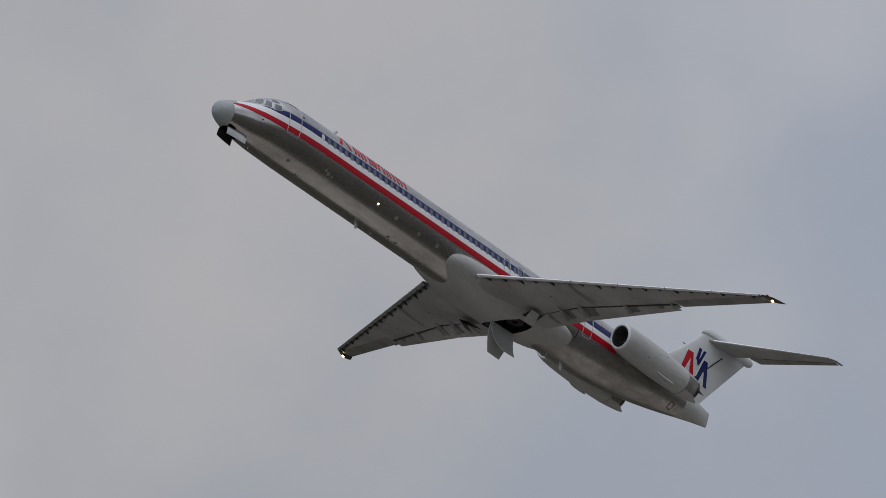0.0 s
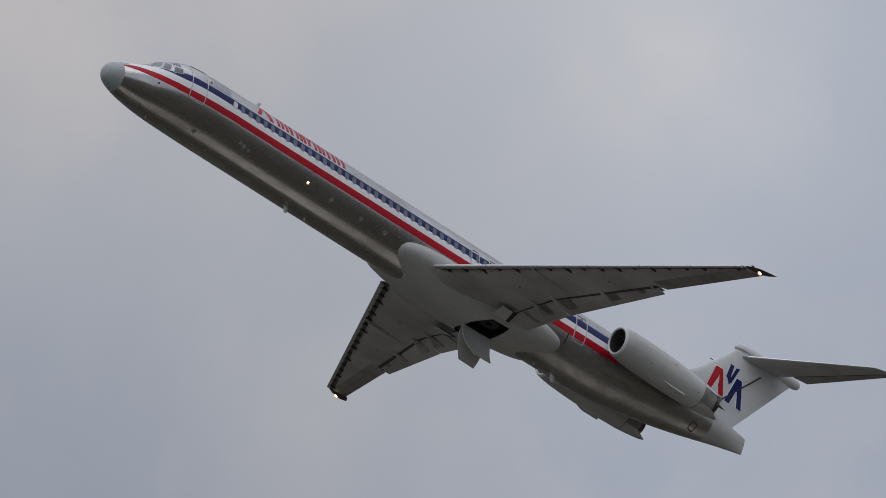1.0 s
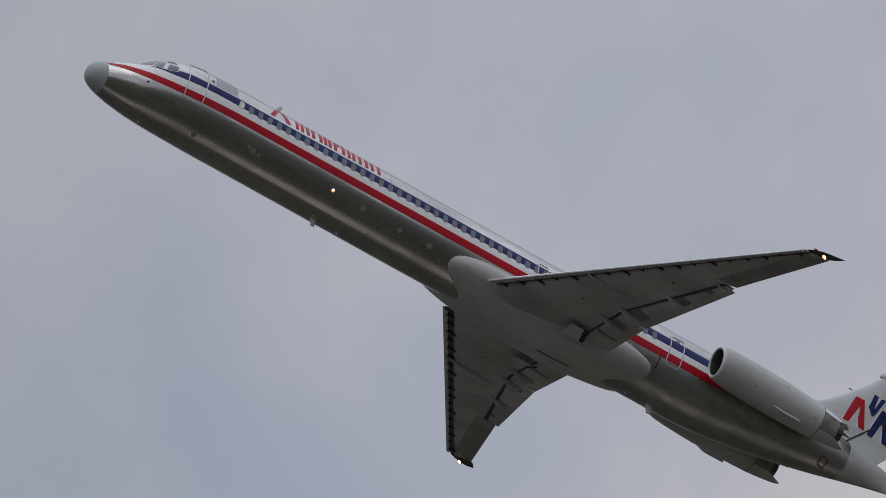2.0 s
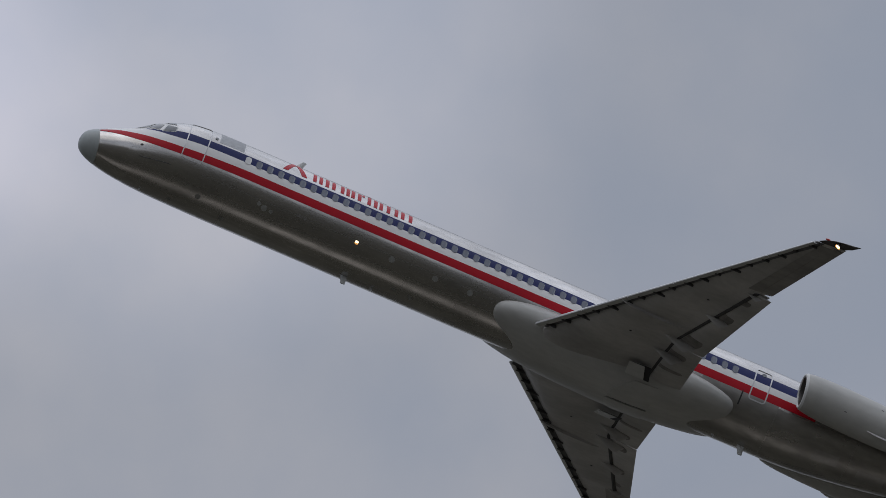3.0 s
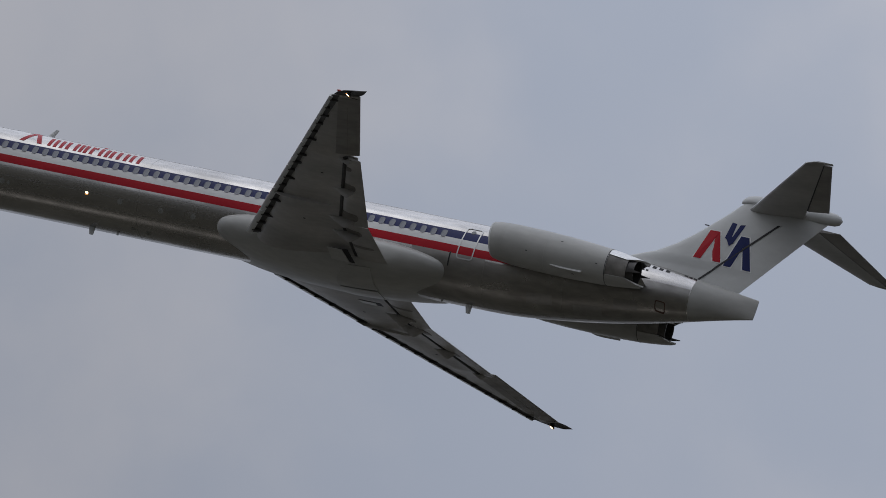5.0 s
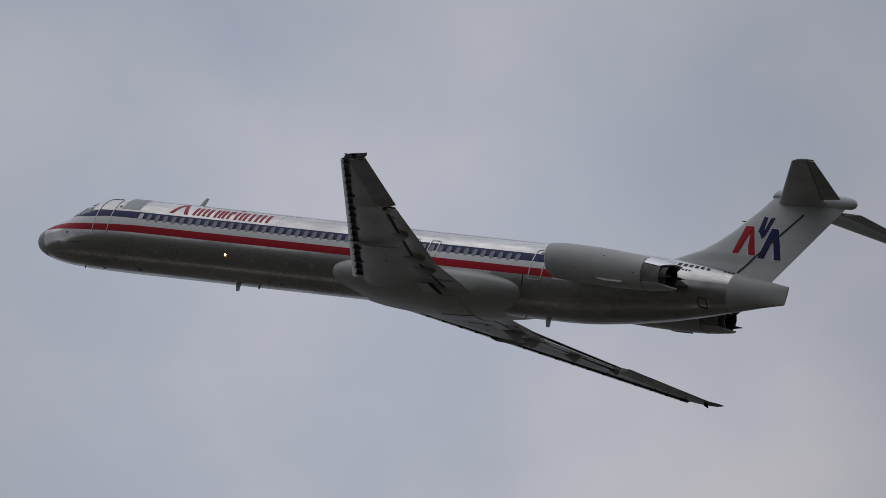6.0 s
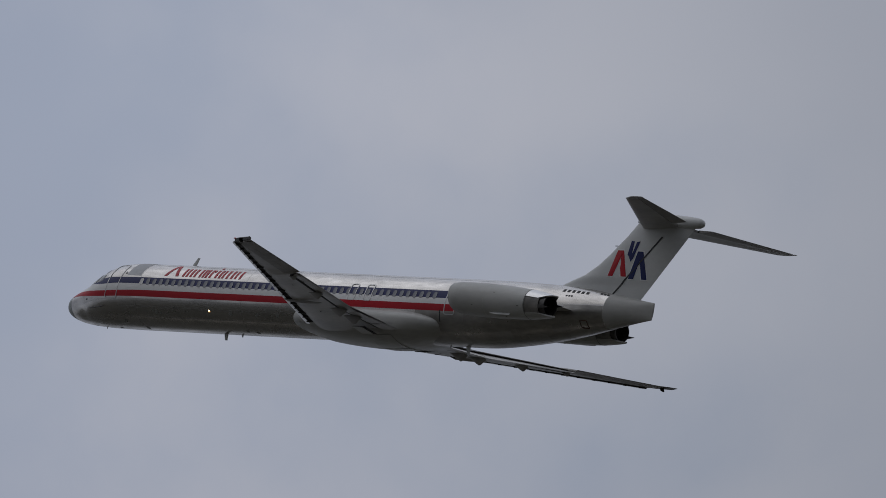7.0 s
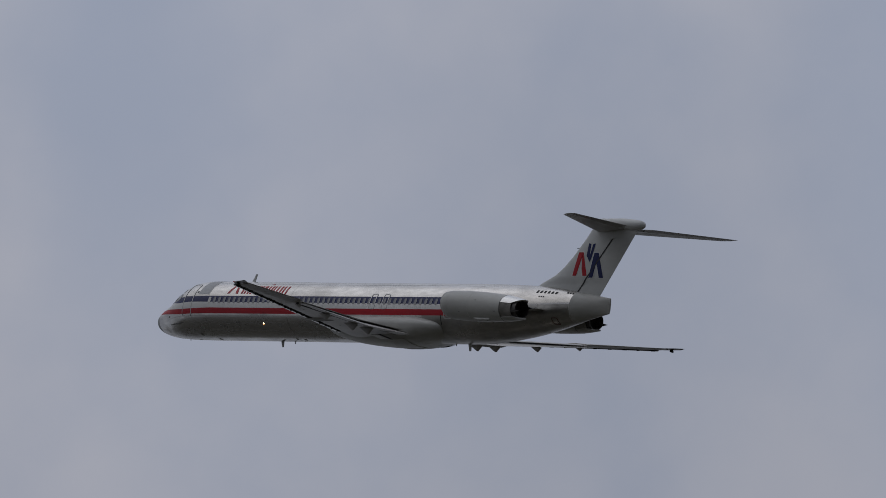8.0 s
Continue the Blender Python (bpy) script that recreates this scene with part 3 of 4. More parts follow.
def build_wing(side):
    ys = [1.0, 1.87, 3.0, 4.0, 5.0, 6.0, 7.5, 9.0, 10.4, 10.69, 10.71, 12.0, 13.5, 15.0, 15.9]
    rings = []
    for y in ys:
        le, z = wing_le(y)
        le += slat_chord(y) * 0.85
        te = wing_te(y)
        k = (y - 1) / 15.0
        rings.append(foil(y, le, te, z + 0.04, z + (0.10 if y > 10.7 else 0.02), 0.135 - 0.045 * k if y > 10.7 else 0.155 - 0.045 * k, blunt=0.012 if y > 10.7 else 0.075))
    bm = loft([[A(p[0], p[1] * side, p[2]) for p in r] for r in rings], (True, True))
    wing = part("wing", bm, WING, plane, "swept grey wing with slats and flaps lowered")
    # tip fairing, trailing back to a point
    rings = []
    for y, k0, k1, t in ((15.72, 1.1, 0.05, 0.10), (15.9, 0.05, 0.10, 0.095), (16.1, 0.12, 0.16, 0.09), (16.3, 0.32, 0.24, 0.075), (16.42, 0.62, 0.28, 0.055), (16.47, 0.9, 0.29, 0.03)):
        le, z = wing_le(y)
        rings.append([A(p[0], p[1] * side, p[2]) for p in foil(y, le + slat_chord(y) * 0.3 + k0, wing_te(y) + k1 - 0.14 + 0.12 * (y > 16), z + 0.04, z + 0.12, t, blunt=0.02)])
    part("wing_tip", loft(rings), DARK_METAL, wing, "dark wing tip")
    # slats
    cuts = [2.05, 4.4, 6.7, 9.0, 11.3, 13.6, 15.85]
    for y0, y1 in zip(cuts, cuts[1:]):
        rings = []
        for y in span(y0 + 0.02, y1 - 0.02, 3):
            le, z = wing_le(y)
            c = slat_chord(y)
            pr = [(0.44, -0.17), (0.16, -0.20), (0.02, -0.15), (-0.02, -0.08), (0.02, 0.0), (0.14, 0.085), (0.38, 0.155), (0.72, 0.20), (0.72, 0.185), (0.40, 0.10), (0.20, 0.0), (0.16, -0.12), (0.44, -0.155)]
            rings.append([A(le + c * a, y * side, z + c * b) for a, b in pr])
        part("slat", loft(rings), BRIGHT, wing, "bright metal leading-edge slat, extended")
        for i in range(3):
            y = y0 + (y1 - y0) * (i + 0.5) / 3
            le, z = wing_le(y)
            c = slat_chord(y)
            bm = bmesh.new()
            box(bm, le + 0.30 * c, le + (1.05 + 0.22 * math.sin(5 * y)) * c, y - 0.035, y + 0.035, z - 0.225 * c, z - 0.02 * c, 0.012)
            for v in bm.verts:
                v.co.y *= side
            part("slat_track", bm, COVE, wing, "dark slat track")
    # lining behind the slats, coloured dark for the shade in the slot
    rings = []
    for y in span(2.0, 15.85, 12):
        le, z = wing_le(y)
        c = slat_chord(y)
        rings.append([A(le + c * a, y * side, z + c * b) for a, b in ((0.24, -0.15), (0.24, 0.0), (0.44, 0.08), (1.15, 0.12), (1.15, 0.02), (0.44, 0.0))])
    part("slat_recess", loft(rings), UNDER, wing, "fixed leading edge behind the slats, coloured dark as gap shade")
    # flaps
    FTE = [(1.85, 25.92, -1.27), (4.96, 25.93, -1.13), (10.56, 27.03, -0.55)]
    for y0, y1 in ((1.85, 4.93), (4.99, 10.56)):
        rings = []
        for y in span(y0, y1, 6):
            ste, zte = lerp_table(FTE, y)
            s0 = wing_te(y) + 0.06
            z0 = wing_le(y)[1] - 0.02 - 0.006 * (10 - y)
            rings.append([A(p[0], p[1] * side, p[2]) for p in foil(y, s0, ste, z0, zte, 0.15, 10)])
        part("flap", loft(rings), WING, wing, "grey trailing-edge flap, lowered")

    def flap_under(k, y, off):
        ste, zte = lerp_table(FTE, y)
        s0 = wing_te(y) + 0.06
        z0 = wing_le(y)[1] - 0.02 - 0.006 * (10 - y)
        t = 0.75 * (0.2969 * math.sqrt(k) - 0.126 * k - 0.3516 * k**2 + 0.2843 * k**3 - 0.1015 * k**4)
        c = ste - s0
        return A(s0 + c * k, y * side, z0 + (zte - z0) * k - 0.9 * t * c - 0.004 - off)
    # dark patches on the flaps beside the hinges: pocket shade and grime as colour
    for y, w, k1 in ((3.0, 0.12, 0.8), (4.22, 0.26, 0.62), (5.62, 0.34, 0.66), (8.12, 0.30, 0.6), (9.7, 0.2, 0.4)):
        f = lambda u, v, off, y=y, w=w, k1=k1: flap_under(0.03 + (k1 - 0.03 - 0.08 * v * v) * u, y + w * v * (1 - 0.2 * u), off)
        part("hinge_patch", sheet(f, span(0, 1, 6), span(-1, 1, 5), 0.004), DARK_PAINT, wing, "dark patch of pocket shade and grime beside a flap hinge")
    # spoilers over the cove
    for y0, y1 in ((1.9, 4.97), (4.985, 7.72), (7.735, 10.62)):
        def f(s, y, off, side=side):
            le, z = wing_le(y)
            t = wing_te(y)
            return A(t - 0.05 + s, y * side, z + 0.09 + 0.012 * (10.7 - y) - 0.12 * s + off)
        part("spoiler", sheet(f, span(0, 0.62, 3), span(y0, y1, 4), 0.03), WING, wing, "closed grey spoiler panel")
    # filler between wing and flaps, coloured dark for the shade in the cove
    rings = []
    for y in span(1.9, 10.65, 8):
        t = wing_te(y)
        z = wing_le(y)[1]
        rings.append([A(t + a, y * side, z + b) for a, b in ((-0.06, -0.02), (-0.06, -0.10), (0.02, -0.11), (0.14, -0.04), (0.14, 0.02))])
    part("flap_cove_shade", loft(rings), COVE, wing, "filler strip coloured dark as cove shade ahead of the flaps")
    # hinge fairings under the flaps
    for y, size in ((4.1, 1.0), (5.35, 1.0), (7.9, 0.8), (10.5, 0.5)):
        t = wing_te(y)
        z = wing_le(y)[1]
        rings = []
        for k, r in ((0, 0.02), (0.12, 0.22), (0.3, 0.5), (0.5, 0.8), (0.66, 1.0), (0.76, 0.92), (0.9, 0.4), (1.0, 0.03)):
            s = t - 0.55 * size + 1.3 * size * k
            cz = z - 0.16 * size - 0.10 * size * k
            rings.append([A(s, (y + (0.03 + 0.03 * r) * size * math.cos(a)) * side, cz + (0.12 if math.sin(a) > 0 else 0.36) * size * r * math.sin(a)) for a in span(0, 2 * math.pi, 12)[:-1]])
        part("flap_hinge_fairing", loft(rings), WING, wing, "grey pointed hinge fairing")
    # aileron seam, drain holes, fence
    def under(y, k, off):
        le, z = wing_le(y)
        le += slat_chord(y) * 0.85
        te = wing_te(y)
        kk = (y - 1) / 15.0
        tc = 0.135 - 0.045 * kk if y > 10.7 else 0.155 - 0.045 * kk
        x = (k - le) / (te - le)
        t = 5 * tc * (0.2969 * math.sqrt(x) - 0.126 * x - 0.3516 * x**2 + 0.2843 * x**3 - 0.1015 * x**4)
        t = max(t, (0.012 if y > 10.7 else 0.075) * 0.5)
        zc = z + 0.04 + ((0.10 if y > 10.7 else 0.02) - 0.04) * x
        return A(k, y * side, zc - t * (te - le) * 0.9 - off - 0.003)
    f = lambda y, k, off: under(y, wing_te(y) - 0.55 + k, off)
    part("aileron_seam", sheet(f, span(10.8, 14.9, 6), (0, 0.02), 0.008), DARK_PAINT, wing)
    f = lambda y, k, off: under(y, wing_te(y) - (0.95 + 0.02 * (15.4 - y)) * (1 - k), off + 0.002)
    part("aileron", sheet(f, span(10.78, 15.7, 8), span(0, 0.97, 4), 0.004), MID_GREY, wing, "mid-grey aileron")
    for y, ds in ((4.6, 2.0), (8.9, 1.6), (12.6, 1.3)):
        o = [(y + 0.05 * math.cos(a), wing_le(y)[0] + ds + 0.06 * math.sin(a)) for a in span(0, 2 * math.pi, 8)[:-1]]
        decal("access_panel", o, GAP, under, wing, 0.0, 0.004)
    # underwing fence
    bm = bmesh.new()
    yf = 6.4
    le, z = wing_le(yf)
    o = [(le + 0.02, z - 0.1), (le + 0.4, z - 0.22), (le + 1.4, z - 0.28), (le + 2.4, z - 0.28), (le + 2.8, z - 0.2), (le + 0.6, z - 0.1)]
    grid(bm, [[A(s, (yf + d) * side, q) for s, q in o] for d in (-0.02, 0.02)], close_v=True)
    bm.faces.new([v for v in bm.verts][:6])
    bm.faces.new([v for v in bm.verts][6:][::-1])
    part("wing_fence", bm, WING, wing, "thin grey underwing fence")
    # lights in the tip, looking down
    c = Vector(A(28.0, 16.2 * side, -0.10))
    u, w = Vector((0.9, 0, 0.45)), Vector((0, 1, 0))
    bm = bmesh.new()
    vs = grid(bm, [[c + r * (math.cos(a) * u + math.sin(a) * w) + h * Vector((0.45, 0, -0.9)) for a in span(0, 2 * math.pi, 14)[:-1]] for r, h in ((0.07, 0.0), (0.07, 0.016), (0.045, 0.034))], close_v=True)
    bm.faces.new(vs[-1])
    # rim added to glow as the light's halo
    rim = bmesh.new()
    grid(rim, [[c + r * (math.cos(a) * u + math.sin(a) * w) + h * Vector((0.45, 0, -0.9)) for a in span(0, 2 * math.pi, 14)[:-1]] for r, h in ((0.06, 0.0), (0.112, 0.03), (0.118, 0.03), (0.118, 0.0))], close_v=True)
    part("lamp_halo", rim, HALO, wing, "amber rim set to glow as a halo round the light")
    lens = part("landing_light", bm, LAMP, wing, "glowing warm wing-tip light")
    bm = bmesh.new()
    grid(bm, [[c + r * (math.cos(a) * u + math.sin(a) * w) + h * Vector((0.45, 0, -0.9)) for a in span(0, 2 * math.pi, 14)[:-1]] for r, h in ((0.12, 0.03), (0.13, -0.02), (0.06, -0.1), (0.01, -0.12))], close_v=True)
    part("light_housing", bm, DARK_METAL, wing, "dark light housing")
    bm = bmesh.new()
    bmesh.ops.create_uvsphere(bm, u_segments=10, v_segments=6, radius=0.05)
    for v in bm.verts:
        v.co = Vector(A(27.55, 16.16 * side, 0.03)) + Vector((v.co.x * 2.2, v.co.y * 0.9, v.co.z * 0.7))
    part("navigation_light", bm, NAVRED if side > 0 else NAVGREEN, wing, "coloured navigation light")
    return wing


for side in (1, -1):
    build_wing(side)


# ---- fin, rudder and tailplane ----
FIN_LE = [(1.0, 33.9), (1.7, 34.6), (2.0, 35.25), (2.4, 36.24), (2.9, 37.0), (3.5, 37.69), (4.5, 38.66), (5.25, 39.3), (5.5, 39.55)]


def fin_te(z):
    return 40.36 + (z - 1.33) * 0.733


def fin_hinge(z):
    return 38.62 + (z - 1.64) * 0.863


def fin_half(s, z):
    le, te = lerp_table(FIN_LE, z)[0], fin_te(z)
    x = max(0.0, min(1.0, (s - le) / (te - le)))
    tc = 0.085 if z > 2 else 0.06
    return 5 * tc * (te - le) * (0.2969 * math.sqrt(x) - 0.126 * x - 0.3516 * x**2 + 0.2843 * x**3 - 0.1015 * x**4)


def fin_ring(z, s0, s1, n=12, round_le=False):
    xs = [s0 + (s1 - s0) * ((0.5 - 0.5 * math.cos(math.pi * i / n)) if round_le else i / n) for i in range(n + 1)]
    return [A(s, fin_half(s, z) + 0.004, z) for s in xs] + [A(s, -fin_half(s, z) - 0.004, z) for s in xs[::-1]]


def build_fin():
    zs = [1.0, 1.4, 1.7, 1.85, 2.0, 2.2, 2.4, 2.65, 2.9, 3.2, 3.5, 4.0, 4.5]
    bm = loft([fin_ring(z, lerp_table(FIN_LE, z)[0], fin_hinge(z) - 0.035, 14, True) for z in zs])
    fin = part("fin", bm, TAILP, plane, "pale grey swept tail fin with an emblem")
    part("fin_cap", loft([fin_ring(z, lerp_table(FIN_LE, z)[0], fin_te(z), 18, True) for z in (4.5, 4.75, 5.0, 5.25, 5.4)]), TAILP, fin, "pale grey upper part of the fin")
    bm = loft([fin_ring(z, fin_hinge(z) + 0.035, fin_te(z), 8) for z in [1.25] + zs[1:-1] + [4.499]])
    rud = part("rudder", bm, TAILP, fin, "pale grey rudder")
    bm = loft([[A(s, y, z) for s, y in [(fin_hinge(z) + d, e * (fin_half(fin_hinge(z), z) + 0.024)) for d, e in ((-0.05, 1), (0.05, 1), (0.05, -1), (-0.05, -1))]] for z in [1.45] + zs[2:-1] + [4.499]])
    part("rudder_gap", bm, GAP, fin, "black hinge gap")
    # bullet at the top of the fin
    rings = []
    for s, r, z in ((39.3, 0.02, 5.34), (39.45, 0.12, 5.36), (39.8, 0.22, 5.37), (40.6, 0.31, 5.36), (41.8, 0.34, 5.33), (42.8, 0.30, 5.30), (43.3, 0.26, 5.28), (43.5, 0.18, 5.27), (43.6, 0.04, 5.27)):
        rings.append([A(s, 0.95 * r * math.cos(a), z + r * math.sin(a)) for a in span(0, 2 * math.pi, 18)[:-1]])
    part("tail_bullet", loft(rings), TAILP, fin, "rounded fairing on top of the fin")

    # hump over the root of the tailplane
    rings = []
    for s, w, h in ((39.16, 0.02, 0.02), (39.24, 0.1, 0.16), (39.4, 0.17, 0.28), (39.7, 0.24, 0.36), (40.1, 0.28, 0.37), (40.9, 0.29, 0.34), (41.8, 0.28, 0.29), (42.6, 0.2, 0.2)):
        rings.append([A(s, w * math.cos(a), 5.3 + (h if math.sin(a) > 0 else 0.1) * math.sin(a)) for a in span(0, 2 * math.pi, 18)[:-1]])
    part("tail_hump", loft(rings), TAILP, fin, "pale rounded hump over the tailplane root")

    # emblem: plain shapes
    def f(s, z, off):
        return A(s, fin_half(s, z) + 0.004 + off, z)

    def shape(name, o, mat, off):
        decal(name, o, mat, f, fin, off, 0.004)
    for (x0, x1, t0, t1, zb, zt, mat) in ((37.97, 39.17, 38.30, 38.74, 2.38, 3.72, RED), (39.32, 40.50, 39.68, 40.04, 2.28, 3.70, BLUE)):
        tm = (t0 + t1) / 2
        # white edging under the coloured legs
        shape("emblem_edge", [(x0 - 0.06, zb - 0.04), (x0 + 0.36, zb - 0.04), (t1 + 0.02, zt + 0.04), (t0 - 0.05, zt + 0.04)], WHITE, 0.002)
        shape("emblem_edge", [(x1 - 0.40, zb - 0.04), (x1 + 0.06, zb - 0.04), (t1 + 0.05, zt + 0.04), (t0 + 0.06, zt + 0.04)], WHITE, 0.0035)
        shape("emblem_leg", [(x0, zb), (x0 + 0.32, zb), (t1 - 0.01, zt), (t0, zt)], mat, 0.016)
        shape("emblem_leg", [(x1 - 0.34, zb), (x1, zb), (t1, zt), (t0 + 0.07, zt)], mat, 0.0175)
    shape("emblem_wing", [(39.02, 3.50), (39.28, 3.34), (39.34, 4.20), (39.12, 4.24)], BLUE, 0.008)
    shape("emblem_wing", [(39.26, 3.36), (39.42, 3.30), (39.72, 4.22), (39.50, 4.18)], BLUE, 0.0095)
    shape("emblem_body", [(39.06, 3.52), (39.30, 3.16), (39.40, 3.32), (39.36, 3.62)], BLUE, 0.011)
    # small aerial on the leading edge
    bm = bmesh.new()
    box(bm, 37.92, 38.12, -0.015, 0.015, 3.95, 3.99, 0.005)
    part("aerial", bm, GAP, fin)
    for side in (1, -1):
        build_stab(side, fin)


def build_stab(side, fin):
    def edges(y):
        k = y / 6.07
        return 39.55 + 4.05 * k, 43.05 + 1.6 * k, 5.08 + 0.01 * k

    def tilt(p):
        return A(p[0], p[1] * side, p[2] + 0.044 * (p[0] - 42.3))
    rings, erings, grings = [], [], []
    for y in (0.1, 1.0, 2.2, 3.6, 5.0, 5.8, 6.0, 6.07):
        le, te, z = edges(y)
        if y > 5.9:
            le += (y - 5.9) * 2.2
        h = te - 0.30 * (te - le)
        rings.append([tilt(p) for p in foil(y, le, h - 0.02, z, z - 0.003, 0.115, 12, blunt=0.055)])
        if 0.6 < y < 5.9:
            erings.append([tilt(p) for p in [(h + 0.015, y, z + 0.024 * (te - le)), (te, y, z), (te, y, z - 0.012), (h + 0.015, y, z - 0.024 * (te - le))]])
            grings.append([tilt(p) for p in [(h - 0.06, y, z + 0.015 * (te - le)), (h + 0.06, y, z + 0.015 * (te - le)), (h + 0.06, y, z - 0.015 * (te - le)), (h - 0.06, y, z - 0.015 * (te - le))]])
    part("tailplane", loft(rings), STAB, fin, "grey swept tailplane")
    edge = [[tilt(p) for p in foil(y, edges(y)[0] - 0.012, edges(y)[0] + 0.30 - 0.02 * y, edges(y)[2], edges(y)[2], 0.38 - 0.02 * y, 8, blunt=0.1)] for y in (0.4, 2.0, 4.0, 5.85)]
    part("tailplane_leading_edge", loft(edge), BRIGHT, fin, "bright metal leading edge")
    part("elevator", loft(erings), MID_GREY, fin, "grey elevator")
    part("elevator_gap", loft(grings), GAP, fin, "dark hinge gap")
    le, te, z = edges(6.0)
    bm = loft([[tilt(p) for p in foil(y, edges(y)[0] + 0.62 * (edges(y)[1] - edges(y)[0]), te + 0.02, z, z - 0.01, 0.05, 6, blunt=0.02)] for y in (5.88, 6.07)])
    part("tailplane_tip", bm, GREY, fin)


build_fin()


# ---- engines ----
def build_engine(side):
    yc = 2.78

    def axis(s):
        return 0.36 - 0.035 * (s - 30.6)
    prof = [(30.44, 0.60), (30.40, 0.64), (30.41, 0.69), (30.50, 0.745), (30.75, 0.795), (31.4, 0.84), (32.5, 0.86), (33.8, 0.85), (35.0, 0.80), (35.75, 0.755)]
    inner = [(30.44, 0.60), (30.55, 0.575), (30.9, 0.57), (31.5, 0.60)]
    N = 36

    def ring(s, r, dz=0.0):
        return [A(s + 0.10 * math.sin(a) * (s < 31) * -1, (yc + r * math.cos(a)) * side, axis(s) + dz + r * math.sin(a)) for a in span(0, 2 * math.pi, N)[:-1]]
    eng = part("engine_nacelle", loft([ring(s, r) for s, r in prof], (False, False)), GREY, plane, "grey engine nacelle with an open intake")
    part("intake_duct", loft([ring(s, r) for s, r in inner], (False, True)), DARK_METAL, eng, "dark intake duct")
    part("intake_lip", loft([ring(s, r + 0.004) for s, r in ((30.455, 0.592), (30.43, 0.60), (30.40, 0.63), (30.395, 0.65), (30.41, 0.695), (30.50, 0.748))], (False, False)), TAILP, eng, "pale intake lip")
    for i in range(20):
        a = i / 20 * 2 * math.pi
        bm = bmesh.new()
        q = [A(31.3, (yc + r * math.cos(b)) * side, axis(31.3) + r * math.sin(b)) for r, b in ((0.12, a - 0.1), (0.57, a - 0.07), (0.57, a + 0.09), (0.12, a + 0.16))]
        q2 = [A(31.42, p[1] / 1.0, p[2]) for p in [(0, v[1], v[2]) for v in q]]
        grid(bm, [q, q2], close_v=True)
        bm.faces.new([v for v in bm.verts][:4])
        part("fan_blade", bm, FRAME, eng)
    part("spinner", loft([ring(s, r) for s, r in ((30.95, 0.01), (31.02, 0.07), (31.2, 0.14), (31.4, 0.17))]), DARK_METAL, eng, "dark fan spinner")
    # rear: tail pipe between the reverser doors
    part("tail_pipe", loft([ring(s, r) for s, r in ((35.6, 0.68), (36.4, 0.58), (36.9, 0.52), (36.9, 0.48), (36.2, 0.46))], (False, True)), DARK_METAL, eng, "sooty exhaust pipe")
    for sg in (1, -1):
        aa = span(24, 156, 12) if sg > 0 else span(46, 134, 10)
        def f(s, a, off, sg=sg):
            k = (s - 35.75) / 1.75
            r = 0.755 - 0.17 * max(k, 0) - 0.08 * max(k, 0) ** 2 + off
            return A(s, (yc + r * math.cos(radians(a))) * side, axis(s) + sg * r * math.sin(radians(a)))
        bm = bmesh.new()
        # the door narrows to a point at its rear
        top, bot = [], []
        for a in aa:
            back = 36.5 + 0.85 * max(0.0, 1 - abs(a - 90) / (66 if sg > 0 else 44)) ** 0.7
            top.append([f(s, a, 0.0) for s in span(35.75, back, 6)])
            bot.append([f(s, a, -0.07) for s in span(35.75, back, 6)])
        ga, gb = grid(bm, top), grid(bm, bot)
        for i in range(len(aa) - 1):
            bm.faces.new((ga[i][-1], ga[i + 1][-1], gb[i + 1][-1], gb[i][-1]))
        for i in (0, len(aa) - 1):
            for j in range(6):
                bm.faces.new((ga[i][j], ga[i][j + 1], gb[i][j + 1], gb[i][j]))
        part("reverser_door", bm, BRIGHT if sg > 0 else GREY, eng, "bright bare metal thrust reverser door" if sg > 0 else "grey thrust reverser door")
    # dark grey side walls between the doors, cut off square
    for q in (0, 180):
        def f(u, v, off, q=q):
            s = 35.75 + 0.85 * u
            r = 0.70 + off - 0.10 * u
            a = radians(q + (27 if (v > 0) == (q == 0) else 46) * v)
            return A(s, (yc + r * math.cos(a)) * side, axis(s) + r * math.sin(a))
        part("side_wall", sheet(f, span(0, 1, 4), span(-1, 1, 6), 0.03), DARK_PAINT, eng, "dark grey side wall between the reverser doors")
        def f(u, v, off, q=q):
            s = 36.62 + 0.7 * u
            r = 0.60 + off - 0.10 * u
            a = radians(q - 14 + 10 * v * (1 - u))
            return A(s, (yc + r * math.cos(a)) * side, axis(s) + r * math.sin(a))
        part("linkage_fairing", sheet(f, span(0, 0.97, 4), (-1, 0, 1), 0.05), DARK_METAL, eng, "dark pointed linkage fairing")
    for s in (31.05, 33.0, 35.72):
        r = lerp_table(prof[2:], s)[0]
        rows = [ring(s - 0.012, r + 0.002), ring(s - 0.012, r + 0.006), ring(s + 0.012, r + 0.006), ring(s + 0.012, r + 0.002)]
        part("cowl_seam", loft(rows, (False, False)), GAP if s > 35 else GREY, eng)
    # strake on the outer side
    def f(s, k, off):
        a = radians(-52)
        r = lerp_table(prof[2:], s)[0]
        e = (0.02 + 0.10 * k) * min(1, (s - 33.3) * 2.2 + 0.1)
        return A(s, (yc + (r + e) * math.cos(a)) * side, axis(s) + (r + e) * math.sin(a) + off)
    part("strake", sheet(f, span(33.35, 34.75, 5), (0, 0.5, 1), 0.025), TAILP, eng, "pale strake on the cowling")
    # pylon
    rings = []
    for y in (1.1, 1.6, 2.1):
        rings.append([A(p[0], p[1] * side, p[2]) for p in foil(y, 31.6, 36.8, 0.42, 0.3, 0.09, 12, blunt=0.01)])
